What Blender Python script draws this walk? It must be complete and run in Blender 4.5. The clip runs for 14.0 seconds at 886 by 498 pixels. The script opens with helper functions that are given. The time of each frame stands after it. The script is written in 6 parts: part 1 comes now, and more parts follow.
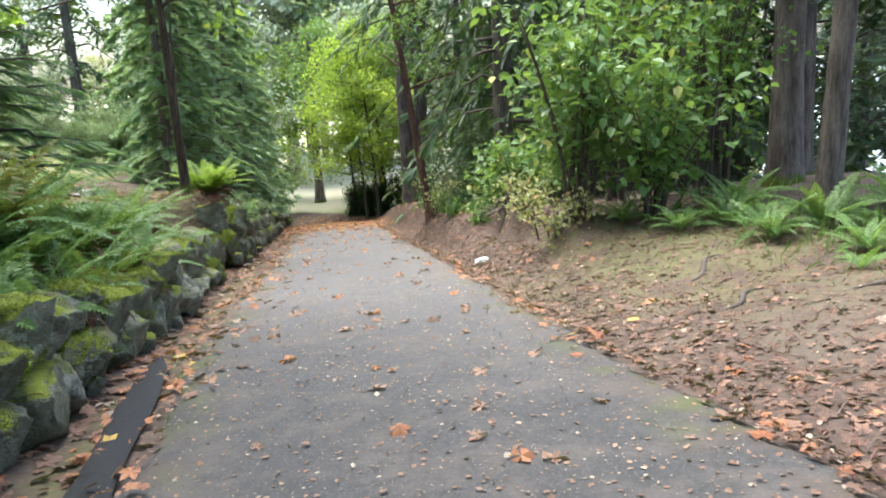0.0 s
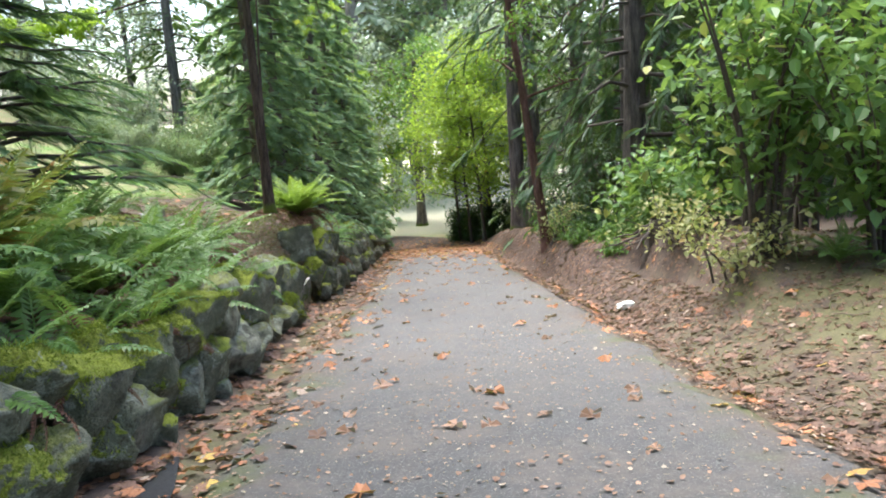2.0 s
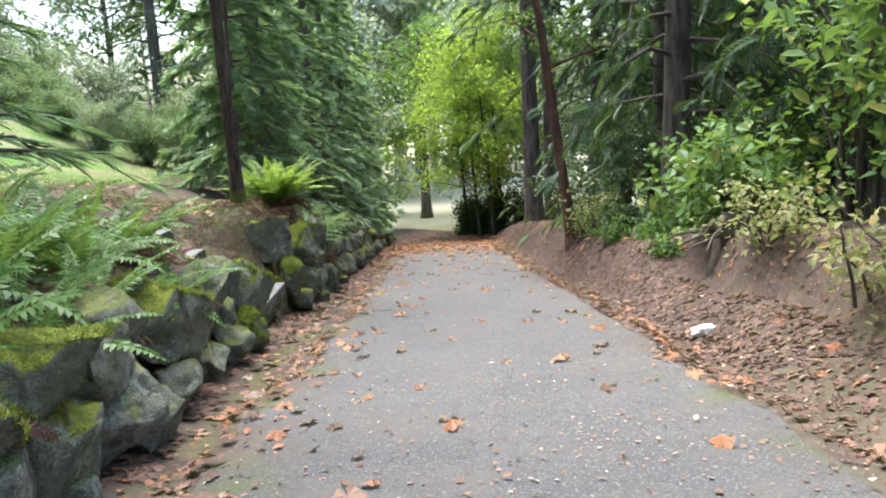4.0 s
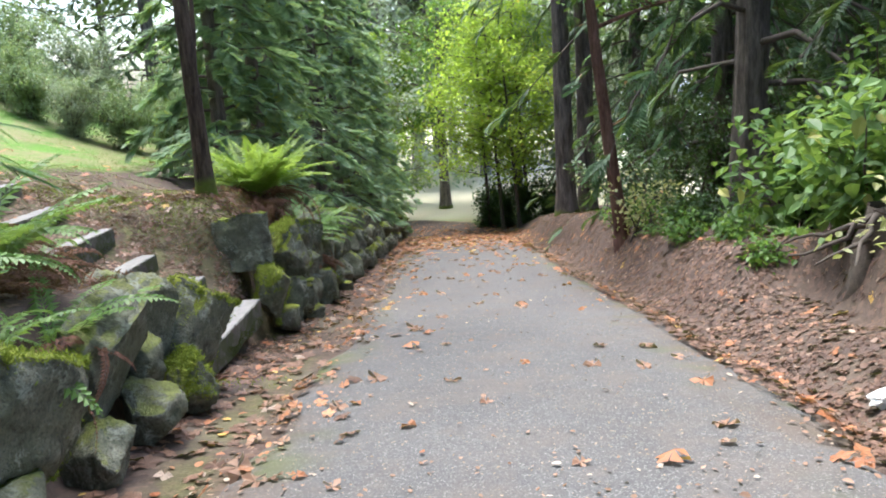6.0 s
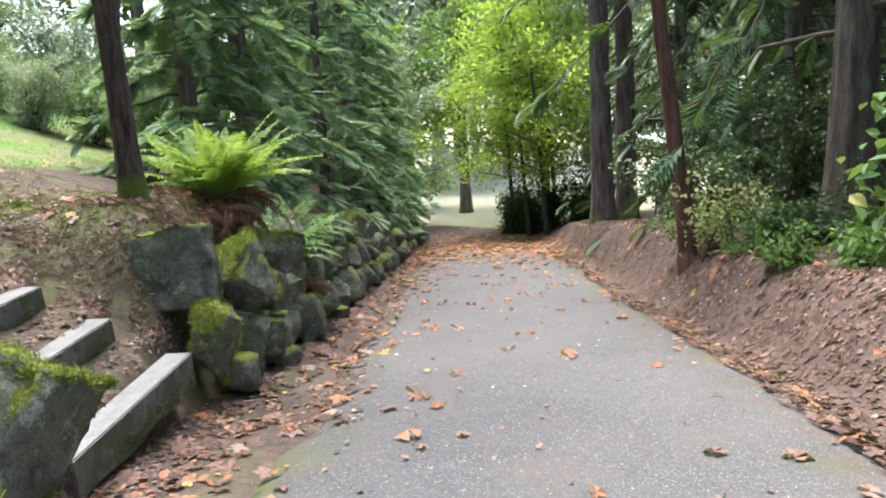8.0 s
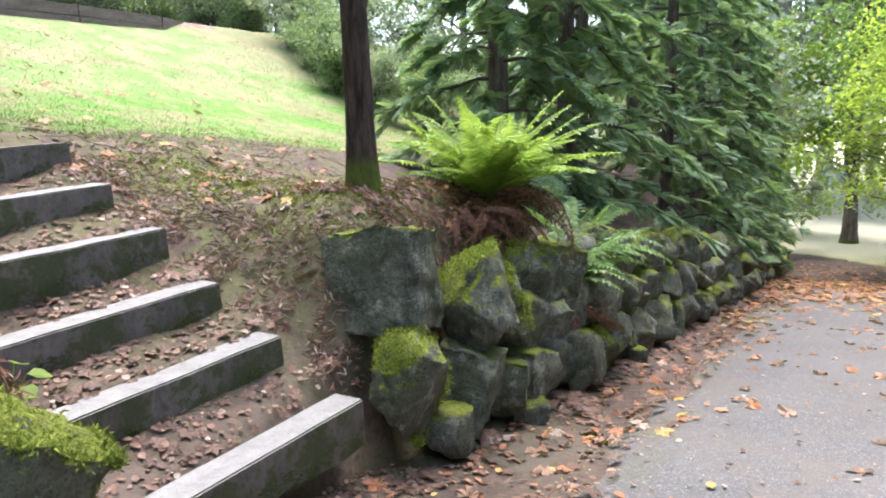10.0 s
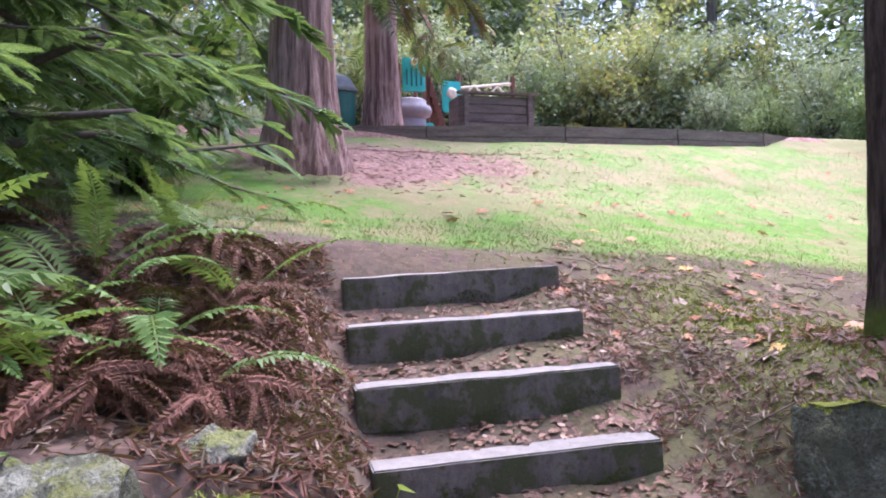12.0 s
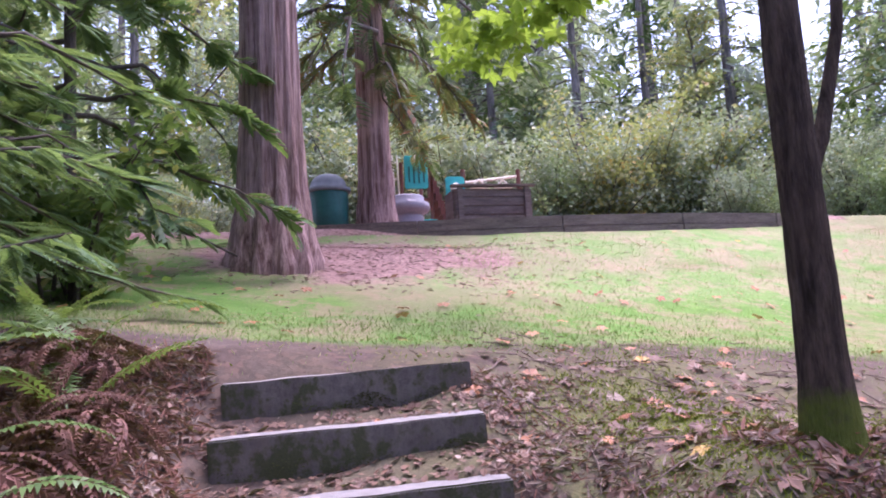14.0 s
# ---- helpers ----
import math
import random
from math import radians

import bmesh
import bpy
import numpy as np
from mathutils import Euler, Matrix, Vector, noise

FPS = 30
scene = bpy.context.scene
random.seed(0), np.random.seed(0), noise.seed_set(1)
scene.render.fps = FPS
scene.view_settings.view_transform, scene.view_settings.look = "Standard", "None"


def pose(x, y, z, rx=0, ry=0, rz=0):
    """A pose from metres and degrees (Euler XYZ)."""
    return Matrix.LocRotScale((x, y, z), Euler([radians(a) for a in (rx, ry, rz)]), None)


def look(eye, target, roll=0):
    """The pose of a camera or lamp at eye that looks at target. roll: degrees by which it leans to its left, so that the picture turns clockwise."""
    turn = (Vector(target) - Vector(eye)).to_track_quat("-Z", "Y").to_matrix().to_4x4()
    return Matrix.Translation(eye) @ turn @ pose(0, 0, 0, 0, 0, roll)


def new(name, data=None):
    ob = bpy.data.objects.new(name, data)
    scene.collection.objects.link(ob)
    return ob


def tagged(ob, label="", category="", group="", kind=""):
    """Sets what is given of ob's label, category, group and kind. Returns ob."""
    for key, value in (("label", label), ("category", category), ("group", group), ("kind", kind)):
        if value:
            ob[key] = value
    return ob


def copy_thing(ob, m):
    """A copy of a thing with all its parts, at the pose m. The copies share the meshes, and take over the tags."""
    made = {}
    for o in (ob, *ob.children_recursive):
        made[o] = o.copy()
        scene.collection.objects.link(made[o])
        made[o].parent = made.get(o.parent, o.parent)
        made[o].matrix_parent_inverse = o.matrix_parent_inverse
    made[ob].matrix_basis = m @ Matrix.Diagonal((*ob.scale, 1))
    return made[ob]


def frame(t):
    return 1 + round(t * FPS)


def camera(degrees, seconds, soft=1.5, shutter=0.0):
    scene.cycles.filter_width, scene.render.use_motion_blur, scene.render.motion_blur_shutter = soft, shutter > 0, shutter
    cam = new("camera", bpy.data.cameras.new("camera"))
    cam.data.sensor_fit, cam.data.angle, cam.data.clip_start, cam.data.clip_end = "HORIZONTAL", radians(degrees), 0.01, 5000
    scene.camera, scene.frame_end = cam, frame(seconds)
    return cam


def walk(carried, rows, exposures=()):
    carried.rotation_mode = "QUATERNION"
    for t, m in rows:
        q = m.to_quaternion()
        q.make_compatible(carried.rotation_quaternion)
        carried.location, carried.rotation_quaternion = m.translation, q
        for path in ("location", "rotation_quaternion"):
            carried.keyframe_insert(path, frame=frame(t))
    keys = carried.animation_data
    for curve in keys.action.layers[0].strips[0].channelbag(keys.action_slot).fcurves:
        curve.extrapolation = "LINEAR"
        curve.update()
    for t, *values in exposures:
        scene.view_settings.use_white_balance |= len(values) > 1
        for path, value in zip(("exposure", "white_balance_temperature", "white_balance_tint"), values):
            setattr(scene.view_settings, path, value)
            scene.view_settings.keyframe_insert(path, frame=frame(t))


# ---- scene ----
cam = camera(59.9, 14.0, 1.9)
METRES, EYE, TILT, LEAN, TURN = 13.0, 1.3, -13.0, 3.5, -9.5
ROWS = [
    (0.0, 0.0, 0.0, 0.0, 0.0, 0.0, -0.0),
    (0.5, -0.0037, 0.043, 0.0032, 3.55, -1.01, -0.65),
    (1.0, -0.0137, 0.0866, 0.0068, 4.93, 0.24, -0.96),
    (1.5, -0.0196, 0.1317, 0.0085, 6.86, 1.74, -1.03),
    (2.0, -0.0273, 0.1766, 0.0123, 7.44, 1.7, -1.28),
    (2.5, -0.0321, 0.2203, 0.0154, 7.6, 1.89, -1.42),
    (3.0, -0.0389, 0.2655, 0.0185, 8.03, 1.92, -1.63),
    (5.5, -0.0744, 0.4803, 0.0346, 7.44, -0.45, -1.59),
    (6.0, -0.0818, 0.5239, 0.039, 9.21, 0.25, -1.64),
    (6.5, -0.0909, 0.5682, 0.0409, 8.11, 1.1, -1.57),
    (7.0, -0.0966, 0.6114, 0.0467, 8.94, 0.29, -1.68),
    (9.5, -0.1179, 0.8038, 0.0619, 25.11, 0.2, -6.59),
    (10.0, -0.116, 0.8317, 0.0671, 37.1, -1.66, -8.82),
    (10.5, -0.1146, 0.8584, 0.0704, 49.17, -3.11, -10.64),
    (11.0, -0.115, 0.8819, 0.0742, 65.13, -5.1, -11.69),
    (11.5, -0.1155, 0.8973, 0.0804, 76.78, -5.13, -12.35),
    (12.0, -0.1253, 0.9052, 0.0868, 82.76, -2.02, -12.28),
    (12.5, -0.1286, 0.9169, 0.0928, 85.03, 1.67, -12.07),
    (13.0, -0.1324, 0.9301, 0.0966, 86.16, 3.64, -11.65),
    (13.5, -0.1434, 0.9454, 0.0971, 86.97, 4.8, -10.88),
    (14.0, -0.1546, 0.9693, 0.0957, 86.4, 4.68, -10.03),
]
walk(cam, [(t, pose(0, 0, EYE, TILT, LEAN, TURN) @ pose(METRES * x, METRES * y, METRES * z, 90 + pitch, roll, yaw)) for t, x, y, z, yaw, pitch, roll in ROWS],
     [(0.0, 2.22, 6000, 6), (6.5, 2.12, 5850, 8), (9.5, 2.37, 5950, 11), (11.5, 2.37, 5600, 25), (12.0, 2.14, 5580, 32), (12.5, 2.02, 5600, 36), (14.0, 1.97, 5600, 44)])

# ---- world, sun, exposure ----
SUN_EL, SUN_AZ = 73.0, 330.0
world = bpy.data.worlds.new("overcast_sky")
scene.world = world
world.use_nodes = True
wn, wl = world.node_tree.nodes, world.node_tree.links
sky = wn.new("ShaderNodeTexSky")
sky.sky_type, sky.sun_disc = "NISHITA", False
sky.sun_elevation, sky.sun_rotation = radians(SUN_EL), radians(SUN_AZ)
sky.air_density, sky.dust_density, sky.ozone_density = 1.0, 4.0, 0.6
wl.new(sky.outputs[0], wn["Background"].inputs[0])
wn["Background"].inputs[1].default_value = 0.15
sun_data = bpy.data.lights.new("sun", "SUN")
sun_data.energy, sun_data.angle, sun_data.color = 1.5, radians(40), (1.0, 0.96, 0.9)
sun_ob = new("sun", sun_data)
az = radians(SUN_AZ)
sun_ob.matrix_world = look((0, 0, 40), (-40 * math.sin(az) / math.tan(radians(SUN_EL)), -40 * math.cos(az) / math.tan(radians(SUN_EL)), 0))


# ---- materials ----
def mat(name):
    m = bpy.data.materials.new(name)
    m.use_nodes = True
    nt = m.node_tree
    return m, nt, nt.nodes["Principled BSDF"]


def node(nt, kind, **sets):
    n = nt.nodes.new(kind)
    for k, v in sets.items():
        n.inputs[k.replace("_", " ")].default_value = v
    return n


def coords(nt, scale=(1, 1, 1), world_space=True):
    if world_space:
        src = nt.nodes.new("ShaderNodeNewGeometry").outputs["Position"]
    else:
        src = nt.nodes.new("ShaderNodeTexCoord").outputs["Object"]
    mp = nt.nodes.new("ShaderNodeMapping")
    mp.inputs["Scale"].default_value = scale
    nt.links.new(src, mp.inputs["Vector"])
    return mp.outputs[0]


def tex(nt, vec, scale, detail=4.0, rough=0.6):
    n = nt.nodes.new("ShaderNodeTexNoise")
    n.inputs["Scale"].default_value, n.inputs["Detail"].default_value, n.inputs["Roughness"].default_value = scale, detail, rough
    nt.links.new(vec, n.inputs["Vector"])
    return n.outputs["Fac"]


def cells(nt, vec, scale, out="Distance"):
    n = nt.nodes.new("ShaderNodeTexVoronoi")
    n.inputs["Scale"].default_value = scale
    nt.links.new(vec, n.inputs["Vector"])
    return n.outputs[out]


def ramp(nt, fac, *stops):
    n = nt.nodes.new("ShaderNodeValToRGB")
    e = n.color_ramp.elements
    while len(e) < len(stops):
        e.new(0.5)
    for el, (p, c) in zip(e, stops):
        el.position = p
        el.color = (c, c, c, 1) if isinstance(c, (int, float)) else (*c, 1)
    nt.links.new(fac, n.inputs[0])
    return n.outputs[0]


def mix(nt, fac, a, b, blend="MIX"):
    n = nt.nodes.new("ShaderNodeMix")
    n.data_type, n.blend_type = "RGBA", blend
    for sock, v in ((n.inputs[0], fac), (n.inputs[6], a), (n.inputs[7], b)):
        if isinstance(v, (int, float)):
            sock.default_value = v
        elif isinstance(v, tuple):
            sock.default_value = (*v, 1)
        else:
            nt.links.new(v, sock)
    return n.outputs[2]


def calc(nt, op, a, b=0.0):
    n = nt.nodes.new("ShaderNodeMath")
    n.operation = op
    n.use_clamp = op in ("MULTIPLY", "ADD", "SUBTRACT")
    for sock, v in zip(n.inputs, (a, b)):
        if isinstance(v, (int, float)):
            sock.default_value = v
        else:
            nt.links.new(v, sock)
    return n.outputs[0]


def bump(nt, bsdf, height, strength, dist=0.02):
    n = nt.nodes.new("ShaderNodeBump")
    n.inputs["Strength"].default_value, n.inputs["Distance"].default_value = strength, dist
    nt.links.new(height, n.inputs["Height"])
    nt.links.new(n.outputs[0], bsdf.inputs["Normal"])


def m_asphalt():
    m, nt, b = mat("worn_asphalt")
    v = coords(nt)
    grit = cells(nt, v, 140.0, "Color")
    fine = tex(nt, v, 260.0, 2.0)
    big = tex(nt, v, 0.9, 5.0)
    mid = tex(nt, v, 7.0, 4.0)
    c = mix(nt, ramp(nt, big, (0.3, 0.0), (0.7, 1.0)), (0.088, 0.086, 0.085), (0.126, 0.122, 0.119))
    c = mix(nt, ramp(nt, mid, (0.35, 0.0), (0.75, 0.6)), c, (0.1, 0.092, 0.085))
    bw = nt.nodes.new("ShaderNodeRGBToBW")
    nt.links.new(grit, bw.inputs[0])
    c = mix(nt, ramp(nt, bw.outputs[0], (0.70, 0.0), (0.95, 0.55)), c, (0.42, 0.40, 0.38))
    c = mix(nt, ramp(nt, bw.outputs[0], (0.12, 0.6), (0.35, 0.0)), c, (0.045, 0.045, 0.045))
    # newer, darker asphalt at the top of the path
    sp = nt.nodes.new("ShaderNodeSeparateXYZ")
    nt.links.new(v, sp.inputs[0])
    newer = nt.nodes.new("ShaderNodeMapRange")
    newer.inputs[1].default_value, newer.inputs[2].default_value, newer.inputs[3].default_value, newer.inputs[4].default_value = 3.0, 9.0, 0.8, 0.0
    nt.links.new(sp.outputs[1], newer.inputs[0])
    c = mix(nt, calc(nt, "MULTIPLY", newer.outputs[0], ramp(nt, big, (0.25, 0.6), (0.6, 1.0))), c, mix(nt, 0.8, c, (0.034, 0.032, 0.031)))
    c = mix(nt, ramp(nt, tex(nt, v, 2.2, 7.0, 0.75), (0.47, 0.0), (0.62, 0.6)), c, (0.14, 0.118, 0.102))
    # damp leaf dust and moss stain near both edges
    sep = nt.nodes.new("ShaderNodeSeparateXYZ")
    nt.links.new(nt.nodes.new("ShaderNodeNewGeometry").outputs["Position"], sep.inputs[0])
    n_off = nt.nodes.new("ShaderNodeMath")
    n_off.operation = "SUBTRACT"
    nt.links.new(sep.outputs[0], n_off.inputs[0])
    n_off.inputs[1].default_value = 0.35
    ab = nt.nodes.new("ShaderNodeMath")
    ab.operation = "ABSOLUTE"
    nt.links.new(n_off.outputs[0], ab.inputs[0])
    n_e = nt.nodes.new("ShaderNodeMapRange")
    n_e.inputs[1].default_value, n_e.inputs[2].default_value = 0.95, 1.5
    nt.links.new(ab.outputs[0], n_e.inputs[0])
    stain = calc(nt, "MULTIPLY", n_e.outputs[0], ramp(nt, tex(nt, v, 2.6, 5.0), (0.42, 0.0), (0.62, 1.0)))
    c = mix(nt, stain, c, mix(nt, ramp(nt, tex(nt, v, 1.3, 2.0), (0.5, 0.0), (0.6, 1.0)), (0.12, 0.085, 0.06), (0.10, 0.11, 0.03)))
    nt.links.new(c, b.inputs["Base Color"])
    b.inputs["Roughness"].default_value = 0.85
    b.inputs["Specular IOR Level"].default_value = 0.3
    bump(nt, b, mix(nt, 0.5, bw.outputs[0], fine), 0.5, 0.006)
    return m


def m_ground():
    """Leaf-strewn soil, moss and grass, chosen by the cover attribute of the ground mesh."""
    m, nt, b = mat("forest_ground")
    v = coords(nt)
    big, mid, fine = tex(nt, v, 0.6, 4.0), tex(nt, v, 5.0, 6.0, 0.7), tex(nt, v, 60.0, 4.0, 0.7)
    chips = cells(nt, v, 26.0, "Color")
    bw = nt.nodes.new("ShaderNodeRGBToBW")
    nt.links.new(chips, bw.inputs[0])
    soil = mix(nt, ramp(nt, mid, (0.3, 0.0), (0.7, 1.0)), (0.05, 0.036, 0.03), (0.115, 0.085, 0.07))
    soil = mix(nt, ramp(nt, bw.outputs[0], (0.55, 0.0), (0.85, 0.6)), soil, (0.17, 0.108, 0.08))
    soil = mix(nt, ramp(nt, bw.outputs[0], (0.1, 0.7), (0.3, 0.0)), soil, (0.05, 0.033, 0.026))
    soil = mix(nt, ramp(nt, fine, (0.4, 0.0), (0.75, 0.45)), soil, (0.15, 0.112, 0.092))
    soil = mix(nt, ramp(nt, tex(nt, v, 1.1, 6.0, 0.7), (0.48, 0.0), (0.62, 0.65)), soil, (0.135, 0.106, 0.09))
    cover = nt.nodes.new("ShaderNodeAttribute")
    cover.attribute_name = "cover"
    sp = nt.nodes.new("ShaderNodeSeparateColor")
    nt.links.new(cover.outputs["Color"], sp.inputs[0])
    grass = mix(nt, ramp(nt, mid, (0.3, 0.0), (0.7, 1.0)), (0.075, 0.19, 0.027), (0.158, 0.28, 0.057))
    grass = mix(nt, ramp(nt, big, (0.45, 0.0), (0.58, 0.75)), grass, (0.24, 0.2, 0.12))
    grass = mix(nt, ramp(nt, fine, (0.35, 0.6), (0.6, 0.0)), grass, (0.07, 0.11, 0.03))
    grass = mix(nt, ramp(nt, tex(nt, v, 1.7, 7.0, 0.78), (0.49, 0.0), (0.57, 0.8)), grass, (0.24, 0.19, 0.115))
    grass = mix(nt, ramp(nt, tex(nt, v, 14.0, 5.0, 0.75), (0.3, 0.55), (0.5, 0.0)), grass, (0.09, 0.15, 0.035))
    # dry: sunlit glare painted onto the far lawn, plus a little near straw
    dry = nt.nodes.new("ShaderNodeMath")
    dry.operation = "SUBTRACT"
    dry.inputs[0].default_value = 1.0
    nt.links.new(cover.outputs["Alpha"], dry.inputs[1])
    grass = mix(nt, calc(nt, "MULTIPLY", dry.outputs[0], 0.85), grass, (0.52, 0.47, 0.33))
    moss = mix(nt, ramp(nt, fine, (0.3, 0.0), (0.7, 1.0)), (0.075, 0.09, 0.028), (0.2, 0.2, 0.07))
    gm = ramp(nt, mix(nt, 0.5, sp.outputs[0], mix(nt, 0.5, mid, tex(nt, v, 1.6, 6.0, 0.75))), (0.44, 0.0), (0.57, 1.0))
    mm = calc(nt, "MULTIPLY", sp.outputs[1], ramp(nt, tex(nt, v, 2.2, 7.0, 0.75), (0.4, 0.0), (0.53, 0.95)))
    wood = mix(nt, ramp(nt, mid, (0.3, 0.0), (0.7, 1.0)), (0.20, 0.115, 0.095), (0.36, 0.24, 0.21))
    wood = mix(nt, ramp(nt, bw.outputs[0], (0.2, 0.7), (0.5, 0.0)), wood, (0.13, 0.075, 0.06))
    c = mix(nt, gm, soil, grass)
    c = mix(nt, mm, c, moss)
    c = mix(nt, ramp(nt, mix(nt, 0.3, sp.outputs[2], mid), (0.42, 0.0), (0.58, 1.0)), c, wood)
    nt.links.new(c, b.inputs["Base Color"])
    b.inputs["Roughness"].default_value = 0.95
    b.inputs["Specular IOR Level"].default_value = 0.15
    bump(nt, b, mix(nt, 0.5, bw.outputs[0], mid), 0.8, 0.03)
    return m


def m_rock(name="mossy_basalt", moss=1.0, tone=(0.3, 0.295, 0.225), more=0.04):
    m, nt, b = mat(name)
    v = coords(nt)
    big, mid, fine = tex(nt, v, 2.0, 5.0), tex(nt, v, 9.0, 6.0, 0.7), tex(nt, v, 70.0, 4.0, 0.7)
    info = nt.nodes.new("ShaderNodeObjectInfo").outputs["Random"]
    dark = tuple(x * 0.28 for x in tone)
    c = mix(nt, ramp(nt, mid, (0.36, 0.0), (0.60, 1.0)), dark, tone)
    c = mix(nt, ramp(nt, big, (0.36, 0.0), (0.58, 0.7)), c, (0.11, 0.12, 0.062))
    c = mix(nt, ramp(nt, tex(nt, v, 6.0, 7.0, 0.75), (0.55, 0.0), (0.6, 0.8)), c, (0.37, 0.39, 0.31))
    c = mix(nt, ramp(nt, fine, (0.32, 0.7), (0.5, 0.0)), c, (0.03, 0.032, 0.027))
    c = mix(nt, calc(nt, "MULTIPLY", info, 0.5), c, mix(nt, 0.5, c, (0.05, 0.055, 0.05)))
    geo = nt.nodes.new("ShaderNodeNewGeometry")
    sp = nt.nodes.new("ShaderNodeSeparateXYZ")
    nt.links.new(geo.outputs["Normal"], sp.inputs[0])
    up = nt.nodes.new("ShaderNodeMapRange")
    up.inputs[1].default_value, up.inputs[2].default_value = 0.05, 0.9
    nt.links.new(sp.outputs[2], up.inputs[0])
    patch = tex(nt, v, 4.2, 8.0, 0.72)
    k = calc(nt, "MULTIPLY", ramp(nt, mix(nt, 0.68, up.outputs[0], patch), (0.60 - more, 0.0), (0.65 - more, 1.0)), moss)
    green = mix(nt, ramp(nt, mix(nt, 0.5, fine, mid), (0.36, 0.0), (0.64, 1.0)), (0.07, 0.088, 0.013), (0.32, 0.36, 0.05))
    green = mix(nt, ramp(nt, tex(nt, v, 3.0, 4.0), (0.5, 0.0), (0.66, 0.7)), green, (0.10, 0.085, 0.035))
    c = mix(nt, k, c, green)
    nt.links.new(c, b.inputs["Base Color"])
    b.inputs["Roughness"].default_value = 0.9
    b.inputs["Specular IOR Level"].default_value = 0.25
    bump(nt, b, mix(nt, 0.35, mid, fine), 1.0, 0.06)
    return m


def m_concrete():
    """Grey concrete; algae, moss and painted shade darken the upright faces."""
    m, nt, b = mat("weathered_concrete")
    v = coords(nt)
    big, mid, fine = tex(nt, v, 3.0, 5.0), tex(nt, v, 12.0, 6.0, 0.7), tex(nt, v, 90.0, 4.0, 0.7)
    c = mix(nt, ramp(nt, mid, (0.3, 0.0), (0.7, 1.0)), (0.19, 0.178, 0.165), (0.31, 0.292, 0.27))
    c = mix(nt, ramp(nt, fine, (0.35, 0.4), (0.55, 0.0)), c, (0.15, 0.14, 0.13))
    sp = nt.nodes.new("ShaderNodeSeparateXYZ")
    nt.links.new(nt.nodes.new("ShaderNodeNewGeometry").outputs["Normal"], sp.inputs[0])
    # mask by facing: fronts get their shade painted in together with the algae
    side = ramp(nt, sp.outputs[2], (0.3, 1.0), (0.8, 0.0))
    shaded_grime = mix(nt, ramp(nt, mix(nt, 0.45, mid, tex(nt, coords(nt, (1, 1, 0.35)), 7.0, 6.0, 0.75)), (0.36, 0.0), (0.62, 1.0)), (0.04, 0.034, 0.029), (0.2, 0.172, 0.152))
    c = mix(nt, calc(nt, "MULTIPLY", side, 0.88), c, shaded_grime)
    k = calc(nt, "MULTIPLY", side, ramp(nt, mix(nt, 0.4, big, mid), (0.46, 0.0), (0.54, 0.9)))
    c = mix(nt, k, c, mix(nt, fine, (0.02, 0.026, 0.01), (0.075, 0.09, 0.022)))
    c = mix(nt, ramp(nt, tex(nt, v, 5.0, 5.0, 0.7), (0.6, 0.0), (0.68, 0.6)), c, (0.14, 0.11, 0.09))
    nt.links.new(c, b.inputs["Base Color"])
    b.inputs["Roughness"].default_value = 0.9
    bump(nt, b, mix(nt, 0.4, mid, fine), 0.6, 0.012)
    return m


def m_bark(name, dark, light, stretch=0.12, moss=0.0, scale=14.0):
    m, nt, b = mat(name)
    v = coords(nt, (1, 1, stretch), world_space=False)
    ridges, fine = tex(nt, v, scale, 5.0, 0.65), tex(nt, v, scale * 5, 4.0, 0.7)
    blot = tex(nt, coords(nt), 1.7, 4.0)
    c = mix(nt, ramp(nt, ridges, (0.36, 0.0), (0.62, 1.0)), dark, light)
    c = mix(nt, ramp(nt, fine, (0.35, 0.5), (0.6, 0.0)), c, tuple(x * 0.5 for x in dark))
    c = mix(nt, ramp(nt, blot, (0.5, 0.0), (0.75, 0.5)), c, tuple(min(1, x * 1.25) for x in light))
    if moss:
        g = tex(nt, coords(nt), 6.0, 5.0, 0.7)
        at = nt.nodes.new("ShaderNodeAttribute")
        at.attribute_name = "moss"
        k = ramp(nt, mix(nt, 0.5, at.outputs["Fac"], g), (0.55, 0.0), (0.7, 1.0))
        c = mix(nt, k, c, mix(nt, fine, (0.045, 0.07, 0.012), (0.15, 0.18, 0.03)))
    nt.links.new(c, b.inputs["Base Color"])
    b.inputs["Roughness"].default_value = 0.9
    b.inputs["Specular IOR Level"].default_value = 0.2
    bump(nt, b, mix(nt, 0.35, ridges, fine), 1.0, 0.04)
    return m


